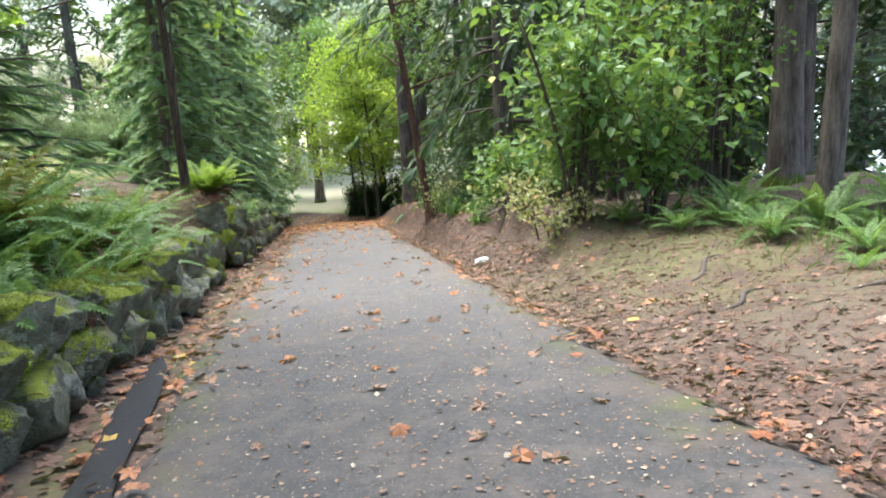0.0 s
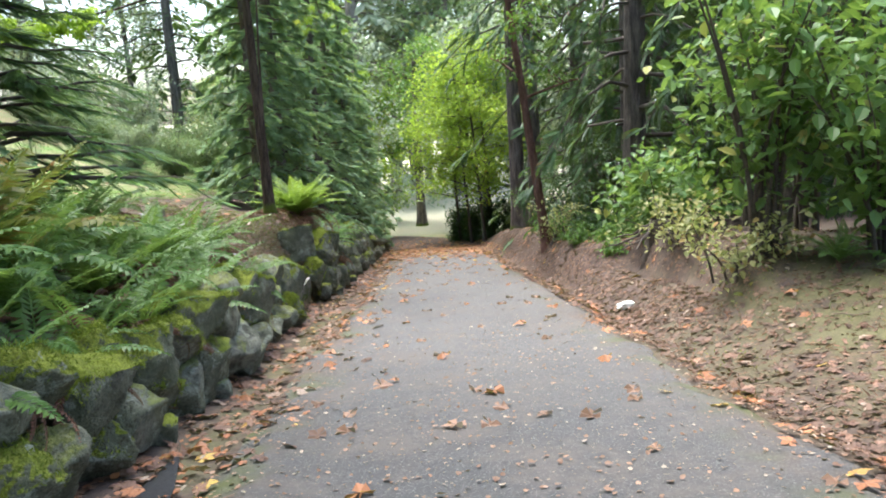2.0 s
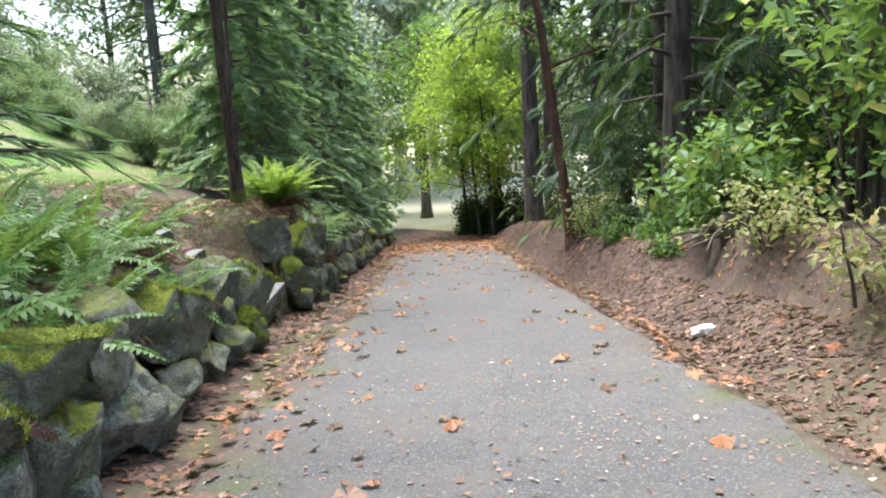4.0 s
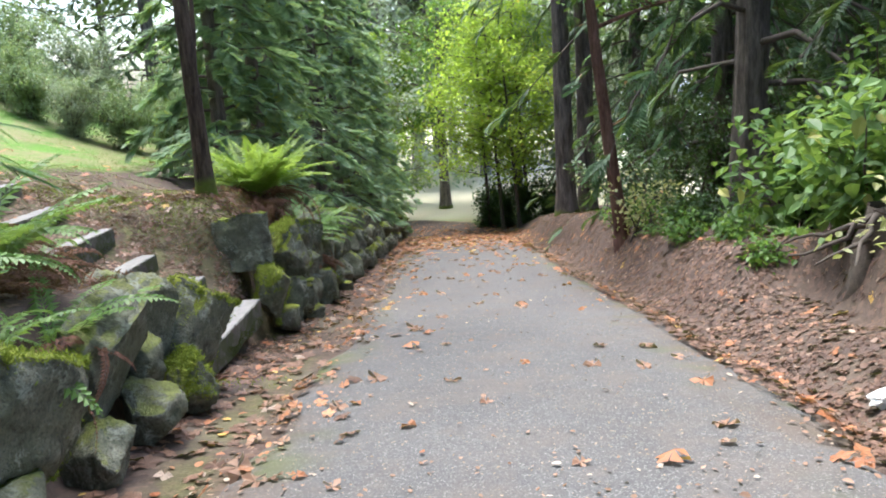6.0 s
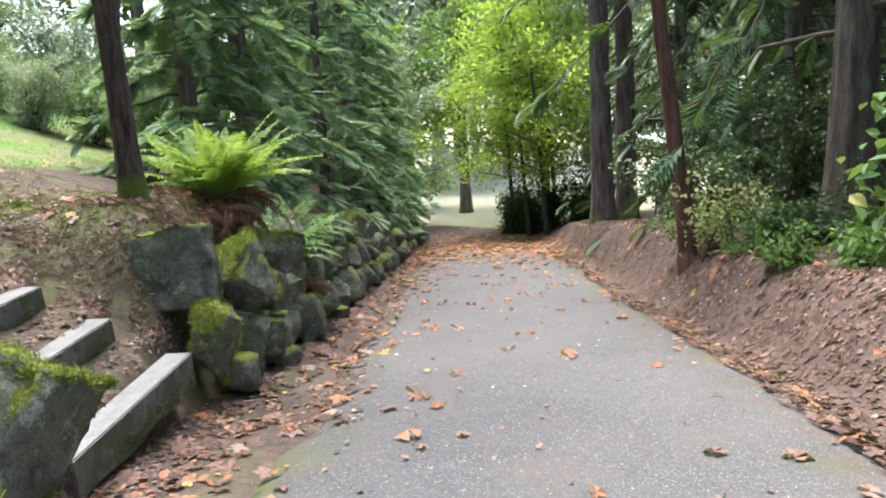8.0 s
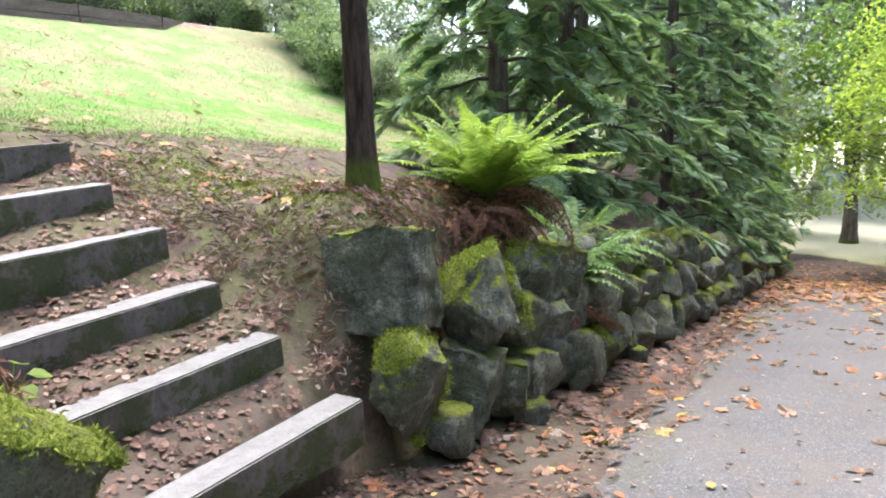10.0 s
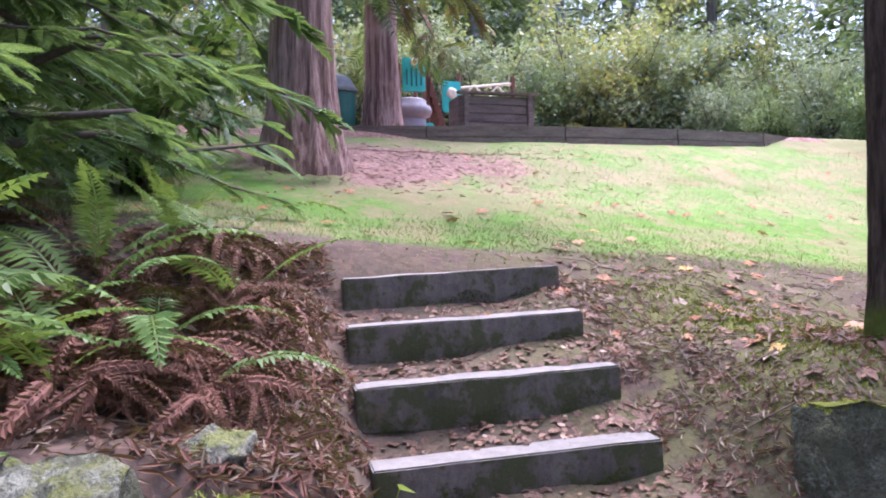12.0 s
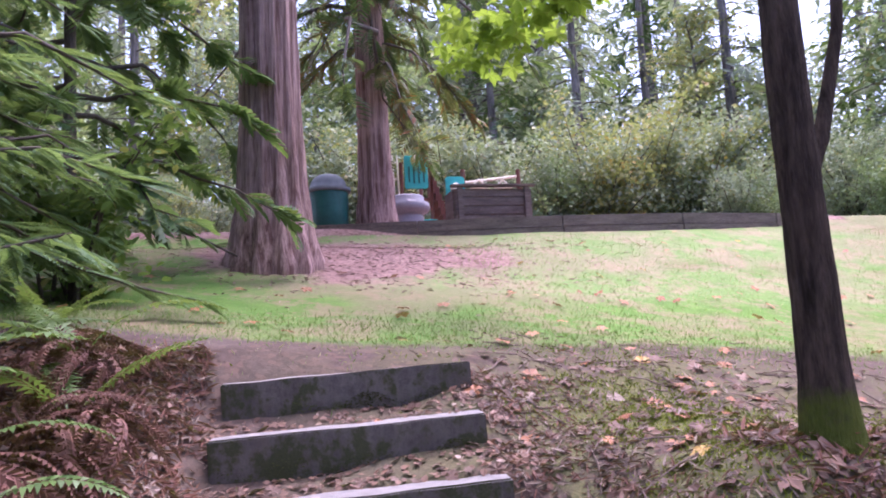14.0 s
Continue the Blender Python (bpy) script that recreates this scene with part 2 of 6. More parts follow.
def m_leaf(name, a, bb, rare=None, thin=0.35, gloss=0.45, rare_at=0.93):
    """A leaf with its own shade of green, letting light through."""
    m, nt, b = mat(name)
    rnd = nt.nodes.new("ShaderNodeNewGeometry").outputs["Random Per Island"]
    c = ramp(nt, rnd, (0.0, a), (0.9, bb))
    if rare:
        c = mix(nt, ramp(nt, rnd, (rare_at, 0.0), (min(0.999, rare_at + 0.03), 1.0)), c, rare)
    # noise darkens whole clumps, painting dim gaps into the foliage
    patch = tex(nt, coords(nt), 1.5, 3.0)
    c = mix(nt, ramp(nt, patch, (0.36, 0.5), (0.6, 0.0)), c, tuple(x * 0.55 for x in a))
    nt.links.new(c, b.inputs["Base Color"])
    b.inputs["Roughness"].default_value = gloss
    b.inputs["Specular IOR Level"].default_value = 0.35
    if thin:
        tr = nt.nodes.new("ShaderNodeBsdfTranslucent")
        nt.links.new(mix(nt, 0.5, c, (0.30, 0.42, 0.04), "MIX"), tr.inputs[0])
        ms = nt.nodes.new("ShaderNodeMixShader")
        ms.inputs[0].default_value = thin
        nt.links.new(b.outputs[0], ms.inputs[1])
        nt.links.new(tr.outputs[0], ms.inputs[2])
        nt.links.new(ms.outputs[0], nt.nodes["Material Output"].inputs[0])
    return m


def m_plain(name, a, bb, scale=12.0, rough=0.7, metal=0.0, rel=0.3, stretch=(1, 1, 1)):
    m, nt, b = mat(name)
    v = coords(nt, stretch)
    n1, n2 = tex(nt, v, scale, 5.0, 0.65), tex(nt, v, scale * 8, 3.0)
    c = mix(nt, ramp(nt, mix(nt, 0.35, n1, n2), (0.35, 0.0), (0.65, 1.0)), a, bb)
    nt.links.new(c, b.inputs["Base Color"])
    b.inputs["Roughness"].default_value, b.inputs["Metallic"].default_value = rough, metal
    bump(nt, b, n1, rel, 0.01)
    return m


ASPHALT, GROUND = m_asphalt(), m_ground()
ROCK = m_rock()
ROCK_MOSSY = m_rock("thickly_mossed_stone", 1.0, (0.28, 0.275, 0.21), 0.11)
ROCK_BARE = m_rock("bare_grey_stone", 0.6, (0.36, 0.355, 0.285), 0.0)
CONCRETE = m_concrete()
BARK_GREY = m_bark("grey_brown_bark", (0.03, 0.022, 0.017), (0.125, 0.092, 0.072), 0.16, 1.0, 20.0)
BARK_CEDAR = m_bark("red_cedar_bark", (0.14, 0.075, 0.064), (0.56, 0.385, 0.35), 0.03, 0.0, 17.0)
# bark of the background trees, lightened to paint in distance haze
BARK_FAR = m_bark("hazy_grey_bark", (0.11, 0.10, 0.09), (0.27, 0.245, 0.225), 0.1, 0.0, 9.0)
BARK_DARK = m_bark("dark_fir_bark", (0.068, 0.056, 0.049), (0.215, 0.18, 0.155), 0.15, 1.0, 11.0)
BARK_RED = m_bark("peeling_red_bark", (0.075, 0.036, 0.028), (0.21, 0.12, 0.095), 0.2, 0.0, 9.0)
CONIFER = m_leaf("cedar_spray_green", (0.032, 0.078, 0.036), (0.10, 0.18, 0.075), (0.21, 0.085, 0.03), 0.25, 0.5, 0.985)
CEDAR_BROWN = m_leaf("browning_cedar_spray", (0.09, 0.1, 0.045), (0.2, 0.17, 0.09), (0.26, 0.1, 0.05), 0.25, 0.6, 0.8)
CONIFER_DARK = m_leaf("dark_conifer_green", (0.022, 0.052, 0.024), (0.07, 0.125, 0.05), None, 0.2, 0.5)
FIR = m_leaf("fir_needle_green", (0.06, 0.13, 0.065), (0.165, 0.28, 0.14), None, 0.42, 0.75)
BROAD = m_leaf("broad_leaf_green", (0.06, 0.145, 0.03), (0.16, 0.29, 0.06), (0.36, 0.33, 0.06), 0.4, 0.42, 0.96)
BROAD_LIGHT = m_leaf("light_leaf_green", (0.17, 0.275, 0.035), (0.34, 0.46, 0.07), (0.46, 0.27, 0.05), 0.55, 0.45, 0.965)
BROAD_DARK = m_leaf("evergreen_shrub_green", (0.018, 0.05, 0.014), (0.06, 0.125, 0.03), None, 0.2, 0.35)
AUTUMN = m_leaf("yellowing_leaf", (0.26, 0.285, 0.12), (0.50, 0.455, 0.20), (0.46, 0.27, 0.10), 0.4, 0.5, 0.92)
# both greens are paled so the colour itself carries the haze
FAR_GREEN = m_leaf("hazy_leaf_green", (0.16, 0.24, 0.125), (0.33, 0.42, 0.23), (0.32, 0.27, 0.12), 0.35, 0.6, 0.93)
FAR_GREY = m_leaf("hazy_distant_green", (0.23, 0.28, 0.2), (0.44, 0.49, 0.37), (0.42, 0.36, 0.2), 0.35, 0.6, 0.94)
HAZEL = m_leaf("pale_hazel_green", (0.09, 0.185, 0.05), (0.19, 0.32, 0.1), (0.42, 0.40, 0.12), 0.4, 0.45, 0.95)
FERN_GREEN = m_leaf("sword_fern_green", (0.085, 0.17, 0.042), (0.19, 0.31, 0.09), None, 0.35, 0.45)
HEMLOCK = m_leaf("soft_hemlock_green", (0.06, 0.135, 0.062), (0.17, 0.295, 0.13), (0.36, 0.38, 0.07), 0.4, 0.5, 0.975)
CONIFER_WALL = m_leaf("grey_green_cedar", (0.17, 0.28, 0.165), (0.4, 0.54, 0.33), (0.46, 0.5, 0.11), 0.5, 0.5, 0.93)
# lit copy of the light leaf: light shining through is painted in
MAPLE_SUN = m_leaf("sunlit_maple_leaf", (0.20, 0.33, 0.03), (0.36, 0.50, 0.06), None, 0.6, 0.45)
# sun behind the path-end crowns is put into this raised green
MAPLE_END = m_leaf("backlit_vine_maple_green", (0.30, 0.44, 0.05), (0.50, 0.62, 0.1), (0.6, 0.36, 0.05), 0.7, 0.45, 0.97)
FERN_LIGHT = m_leaf("young_fern_green", (0.2, 0.31, 0.045), (0.36, 0.49, 0.1), None, 0.5, 0.45)
FERN_DEAD = m_leaf("dead_fern_brown", (0.11, 0.043, 0.032), (0.27, 0.125, 0.09), None, 0.15, 0.7)
LITTER = m_leaf("fallen_leaf_brown", (0.13, 0.068, 0.045), (0.29, 0.165, 0.112), (0.46, 0.35, 0.27), 0.1, 0.6, 0.93)
LITTER_BANK = m_leaf("dull_bank_litter", (0.085, 0.047, 0.034), (0.2, 0.118, 0.085), (0.36, 0.2, 0.13), 0.1, 0.6, 0.94)
LITTER_PATH = m_leaf("trodden_tan_leaf", (0.2, 0.105, 0.065), (0.42, 0.255, 0.17), (0.52, 0.43, 0.33), 0.1, 0.6, 0.85)
LITTER_ORANGE = m_leaf("fallen_leaf_orange", (0.32, 0.115, 0.05), (0.52, 0.245, 0.12), (0.60, 0.40, 0.10), 0.1, 0.55, 0.88)
BARK_CHIP = m_leaf("pink_bark_chip", (0.22, 0.13, 0.11), (0.38, 0.25, 0.22), (0.45, 0.34, 0.29), 0.05, 0.8, 0.9)
SCRAPS = m_leaf("pale_leaf_scraps", (0.2, 0.14, 0.1), (0.38, 0.29, 0.22), None, 0.1, 0.6)
AUTUMN_GREEN = m_leaf("yellowing_bracken", (0.16, 0.19, 0.03), (0.30, 0.27, 0.06), (0.33, 0.15, 0.05), 0.4, 0.5, 0.85)
GRASS = m_leaf("lawn_grass", (0.115, 0.235, 0.045), (0.2, 0.315, 0.083), (0.46, 0.42, 0.26), 0.3, 0.6, 0.72)
MOSS = m_leaf("bright_moss", (0.11, 0.15, 0.018), (0.33, 0.38, 0.05), None, 0.15, 0.9)
MOSS_DARK = m_leaf("dark_damp_moss", (0.025, 0.035, 0.009), (0.085, 0.10, 0.026), None, 0.1, 0.9)
TWIG = m_plain("dry_twig", (0.12, 0.08, 0.06), (0.25, 0.19, 0.15), 30.0, 0.85)
STEM = m_plain("shrub_stem", (0.05, 0.04, 0.032), (0.12, 0.095, 0.075), 20.0, 0.85)
TIMBER = m_plain("weathered_dark_timber", (0.085, 0.064, 0.054), (0.235, 0.185, 0.155), 7.0, 0.85, 0.0, 0.5, (0.3, 0.3, 2.0))
# the reflected sky is painted in as a pale base colour
WATER = m_plain("sky_sheen_lake_water", (0.55, 0.58, 0.6), (0.66, 0.69, 0.7), 0.1, 0.25, 0.0, 0.05)


# ---- mesh helpers ----
def mesh_np(name, V, F, material, smooth=False):
    """A mesh from arrays of vertices and faces of one size."""
    V, F = np.asarray(V, float), np.asarray(F, int)
    me = bpy.data.meshes.new(name)
    me.vertices.add(len(V))
    me.vertices.foreach_set("co", V.ravel())
    me.loops.add(F.size)
    me.loops.foreach_set("vertex_index", F.ravel())
    me.polygons.add(len(F))
    me.polygons.foreach_set("loop_start", np.arange(0, F.size, F.shape[1]))
    me.polygons.foreach_set("use_smooth", np.full(len(F), smooth))
    me.update(calc_edges=True)
    me.materials.append(material)
    return me


def child(name, me, parent, m=None, label=""):
    ob = new(name, me)
    ob.parent = parent
    if m is not None:
        ob.matrix_basis = m
    return tagged(ob, label)


def part(name, bm, material, parent, label=""):
    me = bpy.data.meshes.new(name)
    bm.to_mesh(me)
    bm.free()
    me.materials.append(material)
    return child(name, me, parent, None, label)


def root(name, x, y, z, label, category, group="", kind="", rz=0.0, scale=1.0):
    ob = new(name)
    ob.empty_display_size = 0.1
    ob.matrix_basis = pose(x, y, z, 0, 0, rz) @ Matrix.Scale(scale, 4)
    return tagged(ob, label, category, group, kind)


def rot_batch(a, b, c):
    """Rotation matrices Rz(c) Ry(b) Rx(a) for arrays of angles."""
    ca, sa, cb, sb, cc, sc = np.cos(a), np.sin(a), np.cos(b), np.sin(b), np.cos(c), np.sin(c)
    R = np.empty((len(a), 3, 3))
    R[:, 0, 0], R[:, 0, 1], R[:, 0, 2] = cc * cb, cc * sb * sa - sc * ca, cc * sb * ca + sc * sa
    R[:, 1, 0], R[:, 1, 1], R[:, 1, 2] = sc * cb, sc * sb * sa + cc * ca, sc * sb * ca - cc * sa
    R[:, 2, 0], R[:, 2, 1], R[:, 2, 2] = -sb, cb * sa, cb * ca
    return R


def scatter(TV, TF, P, R, S):
    """Copies of a small template: vertices TV, faces TF, at places P with rotations R and sizes S."""
    n, k = len(P), len(TV)
    S = np.asarray(S, float)
    S = S[:, None, None] if S.ndim == 1 else S[:, None, :]
    V = np.einsum("nij,nkj->nki", R, TV[None] * S) + P[:, None]
    F = TF[None] + (np.arange(n) * k)[:, None, None]
    return V.reshape(-1, 3), F.reshape(-1, TF.shape[1])


def tube(points, radii, seg=8, wobble=0.0, seed=0, flute=0):
    """A tapered tube along points; flute: lengthwise ridges."""
    P, r = np.asarray(points, float), np.asarray(radii, float)
    rng = np.random.default_rng(seed)
    T = np.gradient(P, axis=0)
    T /= np.linalg.norm(T, axis=1)[:, None] + 1e-9
    ref = np.where(np.abs(T[:, 2:3]) > 0.9, np.array([[1.0, 0, 0]]), np.array([[0, 0, 1.0]]))
    A = np.cross(T, ref)
    A /= np.linalg.norm(A, axis=1)[:, None] + 1e-9
    Bn = np.cross(T, A)
    th = np.linspace(0, 2 * np.pi, seg, endpoint=False)
    rad = r[:, None] * np.ones((1, seg))
    if flute:
        ph = rng.uniform(0, 6.28, 3)
        rad *= 1 + 0.055 * np.sin(th * flute + ph[0])[None] + 0.035 * np.sin(th * (flute * 2 + 1) + ph[1])[None]
    rad *= 1 + wobble * rng.uniform(-1, 1, rad.shape)
    V = P[:, None] + rad[..., None] * (np.cos(th)[None, :, None] * A[:, None] + np.sin(th)[None, :, None] * Bn[:, None])
    n = len(P)
    i, j = np.meshgrid(np.arange(n - 1), np.arange(seg), indexing="ij")
    F = np.stack([i * seg + j, i * seg + (j + 1) % seg, (i + 1) * seg + (j + 1) % seg, (i + 1) * seg + j], -1).reshape(-1, 4)
    return V.reshape(-1, 3), F


def join(parts):
    Vs, Fs, o = [], [], 0
    for V, F in parts:
        Vs.append(V)
        Fs.append(F + o)
        o += len(V)
    return np.concatenate(Vs), np.concatenate(Fs)


# leaf templates, each about 1 long along +y, with faces of four corners
OVAL_V = np.array([(0, 0, 0), (0.28, 0.28, 0.07), (0.26, 0.62, 0.06), (0, 1, -0.06), (-0.26, 0.62, 0.06), (-0.28, 0.28, 0.07)])
OVAL_F = np.array([(0, 1, 2, 3), (0, 3, 4, 5)])
DIAMOND_V = np.array([(0, 0, 0), (0.34, 0.45, 0.08), (0, 1, -0.05), (-0.34, 0.45, 0.08)])
DIAMOND_F = np.array([(0, 1, 2, 3)])


def lobed_leaf():
    """A five-lobed maple leaf, slightly cupped, with a stalk."""
    tips = [(-128, 0.55), (-62, 0.86), (0, 1.0), (62, 0.86), (128, 0.55)]
    V, F = [(0, 0, 0)], []
    for a, r in tips:
        a = radians(a)
        for da, rr, zz in ((-0.5, 0.58, 0.03), (0, r, -0.07), (0.5, 0.58, 0.03)):
            V.append((math.sin(a + da) * rr, math.cos(a + da) * rr, zz))
        k = len(V)
        F.append((0, k - 3, k - 2, k - 1))
    V += [(0.012, 0, 0), (0.012, -0.7, 0.03), (-0.012, -0.7, 0.03), (-0.012, 0, 0)]
    F.append((16, 17, 18, 19))
    return np.array(V, float) * (0.55, 0.55, 0.8), np.array(F)


MAPLE_V, MAPLE_F = lobed_leaf()


def spray_template(pairs, droop, narrow, width=0.1):
    """A flat conifer spray: a stem with paired leaflets that grow shorter to the tip."""
    V, F = [], []
    for i in range(pairs):
        u = (i + 0.4) / pairs
        z = -droop * u * u
        ln = narrow * (0.35 + 0.9 * math.sin(math.pi * min(1, 0.18 + u * 0.82)))
        for s in (-1, 1):
            k = len(V)
            bx, by = 0.0, u
            tx, ty = s * ln, u + ln * 0.9
            w = width * (1 - 0.4 * u)
            V += [(bx, by - w * 0.2, z), (s * ln * 0.5 + w * 0.3, by + ln * 0.25, z - 0.01), (tx, ty, z - 0.10 * ln - droop * 0.1), (s * ln * 0.4 - s * w * 0.3, by + ln * 0.62 + w * 0.3, z + 0.015)]
            F.append((k, k + 1, k + 2, k + 3))
    k = len(V)
    V += [(-0.012, 0, 0), (0.012, 0, 0), (0.006, 1, -droop), (-0.006, 1, -droop)]
    F.append((k, k + 1, k + 2, k + 3))
    return np.array(V, float), np.array(F)


SPRAY = spray_template(8, 0.4, 0.3, 0.055)
SPRAY_FAR = spray_template(2, 0.3, 0.42, 0.24)
NEEDLES = spray_template(15, 0.14, 0.12, 0.045)
FAN = spray_template(6, 0.22, 0.36, 0.15)


# ---- the lie of the land ----
# stair edges: x, middle y, height of the top, length, turn
STEPS = [(-1.9, 12.95, -1.48, 1.34, -4.0), (-2.38, 13.0, -1.235, 1.28, -4.5), (-2.82, 13.07, -1.015, 1.26, -5.0), (-3.18, 13.07, -0.75, 1.26, -5.5), (-3.6, 13.1, -0.52, 1.24, -6.0), (-3.98, 13.14, -0.29, 1.24, -6.5)]


def lerp(x, xs, ys):
    return np.interp(x, xs, ys)


def path_z(y):
    """Height of the path: one steady fall, easing out on the far lawn."""
    return lerp(y, (-60, -12, 0, 33, 40, 60, 120, 3000), (4.0, 1.8, 0.079, -4.72, -5.25, -5.6, -5.8, -6.0))


def smooth(a, b, x):
    t = np.clip((x - a) / (b - a), 0, 1)
    return t * t * (3 - 2 * t)


def bumps(x, y):
    return 0.5 * np.sin(1.7 * x + 0.9 * y) * np.sin(0.8 * x - 1.3 * y + 1) + 0.3 * np.sin(3.9 * x + 2.1 * y + 2) * np.sin(2.7 * y - 1.9 * x) + 0.2 * np.sin(8.3 * x - 3.1 * y) * np.sin(7.1 * y + 2.3 * x)


def lawn_z(x, y):
    p = lerp(x, (-60, -24, -16, -11.35, -11.0, -9.6, -8.2, -6.5, -4.84, -3.9, -2.4), (2.4, 2.0, 1.82, 1.72, 1.53, 1.14, 0.66, 0.2, -0.1, -0.28, -0.62))
    fall = 0.11 * (np.clip(y, 0, 60) - 13)
    p = p - 0.14 * np.exp(-(((x + 10.7) / 0.8) ** 2)) * smooth(17.5, 14.8, y)
    return p - fall * lerp(x, (-20, -11.3, -10.9, -6, -2), (0.0, 0.0, 0.04, 0.7, 1.0))


def wall_h(y):
    return lerp(y, (-6, 3, 6, 9, 11.2, 12.2, 14, 16, 20, 28, 34, 38), (0.6, 0.66, 0.68, 0.8, 0.84, 0.82, 1.1, 1.16, 1.15, 1.0, 0.6, 0.05))


def land(x, y):
    x, y = np.asarray(x, float), np.asarray(y, float)
    p = path_z(y)
    # left: the bank behind the stone wall, then the lawn
    top = p + wall_h(y) + 0.38 * smooth(-2.0, -2.5, x) * smooth(13.75, 14.75, y) * smooth(18, 16, y)
    lawn = np.where(y < 37, lawn_z(x, y), p)
    lawn = lawn + (p - lawn) * smooth(30, 40, y)
    left = top + (np.maximum(lawn, top - 0.2) - top) * smooth(-2.3, -4.2, x)
    face = smooth(-1.88, -2.2, x)
    # the stair cut through the wall
    sx, sz = [], []
    for i in range(5, -1, -1):
        sx += [STEPS[i][0] - 0.05, STEPS[i][0] + 0.06]
        sz += [STEPS[i][2] - 0.03, (STEPS[i - 1][2] + 0.045) if i else -1.72]
    stair = lerp(x - 0.09 * (y - 13.05), sx, sz) + 0.04 * (y - 13.05) + 0.05 * smooth(13.35, 13.75, y)
    cut = smooth(12.15, 12.5, y) * smooth(14.15, 13.7, y) * smooth(-4.3, -3.95, x)
    z_left = p + (left - p) * face
    z_left = z_left + (np.minimum(stair, z_left) - z_left) * cut * (x < -1.5)
    # right: shoulder, cut bank, and the slope down to the water
    bank = lerp(y, (-6, 6, 9, 11, 16, 22, 30, 36), (0.15, 0.2, 0.55, 0.62, 0.6, 0.75, 0.5, 0.1))
    w0 = lerp(y, (0, 7, 9.5, 13.5, 20, 30), (4.5, 3.6, 2.9, 2.3, 2.1, 2.4))
    cutbank = smooth(8.2, 9.6, y) * smooth(14.2, 12.8, y)
    bank = bank + 0.12 * cutbank
    rise = smooth(2.0, w0 + 0.5, x)
    rise = rise + (0.3 * smooth(1.9, 2.7, x) + 0.7 * smooth(2.78, 3.08, x + 0.1 * np.sin(y * 2.3)) - rise) * cutbank
    right = p + bank * rise + 0.02 * np.clip(x - 3, 0, 4) - 0.32 * np.clip(x - 9, 0, 26)
    z = np.where(x < -1.5, z_left, np.where(x > 1.7, right, p))
    rough = smooth(1.9, 2.6, np.abs(x - 0.1)) * 0.07
    z = z + bumps(x, y) * np.where((x < -4.5) | (y > 36), 0.03, rough) * np.where(np.abs(x) < 1.9, 0, 1)
    return z - 0.03 * smooth(2.1, 1.6, np.abs(x - 0.35)) * (y < 33)


def axis(lo, hi, step, far, grow=1.25):
    a = list(np.arange(lo, hi, step))
    s, up, dn = step, hi, lo - step
    ups, dns = [], []
    while up < far:
        ups.append(up)
        s *= grow
        up += s
    s = step
    while dn > -far:
        dns.append(dn)
        s *= grow
        dn -= s
    return np.array(dns[::-1] + a + ups)


def build_ground():
    xs, ys = axis(-13, 7, 0.11, 2500), axis(-3, 36, 0.13, 2500)
    X, Y = np.meshgrid(xs, ys, indexing="ij")
    Z = land(X, Y)
    n, k = len(xs), len(ys)
    i, j = np.meshgrid(np.arange(n - 1), np.arange(k - 1), indexing="ij")
    F = np.stack([i * k + j, (i + 1) * k + j, (i + 1) * k + j + 1, i * k + j + 1], -1).reshape(-1, 4)
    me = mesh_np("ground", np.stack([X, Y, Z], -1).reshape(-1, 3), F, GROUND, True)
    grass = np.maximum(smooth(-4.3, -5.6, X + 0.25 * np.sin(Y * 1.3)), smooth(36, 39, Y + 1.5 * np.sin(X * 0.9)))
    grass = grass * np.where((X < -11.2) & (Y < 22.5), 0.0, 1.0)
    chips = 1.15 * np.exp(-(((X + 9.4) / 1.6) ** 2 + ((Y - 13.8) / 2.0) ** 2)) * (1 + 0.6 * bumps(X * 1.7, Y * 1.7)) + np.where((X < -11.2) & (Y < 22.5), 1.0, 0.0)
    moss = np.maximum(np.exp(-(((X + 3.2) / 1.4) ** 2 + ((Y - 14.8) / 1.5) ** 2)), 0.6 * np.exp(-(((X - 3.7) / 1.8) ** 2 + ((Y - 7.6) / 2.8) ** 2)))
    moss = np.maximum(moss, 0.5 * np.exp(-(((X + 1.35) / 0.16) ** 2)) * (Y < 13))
    # low alpha marks painted sunlight past the path end, faint straw on the rise
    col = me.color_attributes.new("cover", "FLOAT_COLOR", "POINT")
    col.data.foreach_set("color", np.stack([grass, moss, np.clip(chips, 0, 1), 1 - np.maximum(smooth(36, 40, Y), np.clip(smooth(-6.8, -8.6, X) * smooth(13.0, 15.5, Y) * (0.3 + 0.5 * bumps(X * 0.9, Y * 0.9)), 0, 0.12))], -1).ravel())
    return tagged(new("ground", me), "leaf-strewn forest soil running into mown lawn", "ground", "", "structure")


def edge_l(y):
    return -1.12 + 0.1 * np.sin(y * 0.45 + 1) + 0.05 * np.sin(y * 1.9) + 0.03 * np.sin(y * 5.3)


def edge_r(y):
    return 1.84 + 0.05 * np.sin(y * 0.6) + 0.04 * np.sin(y * 2.3 + 1) + 0.025 * np.sin(y * 6.1)


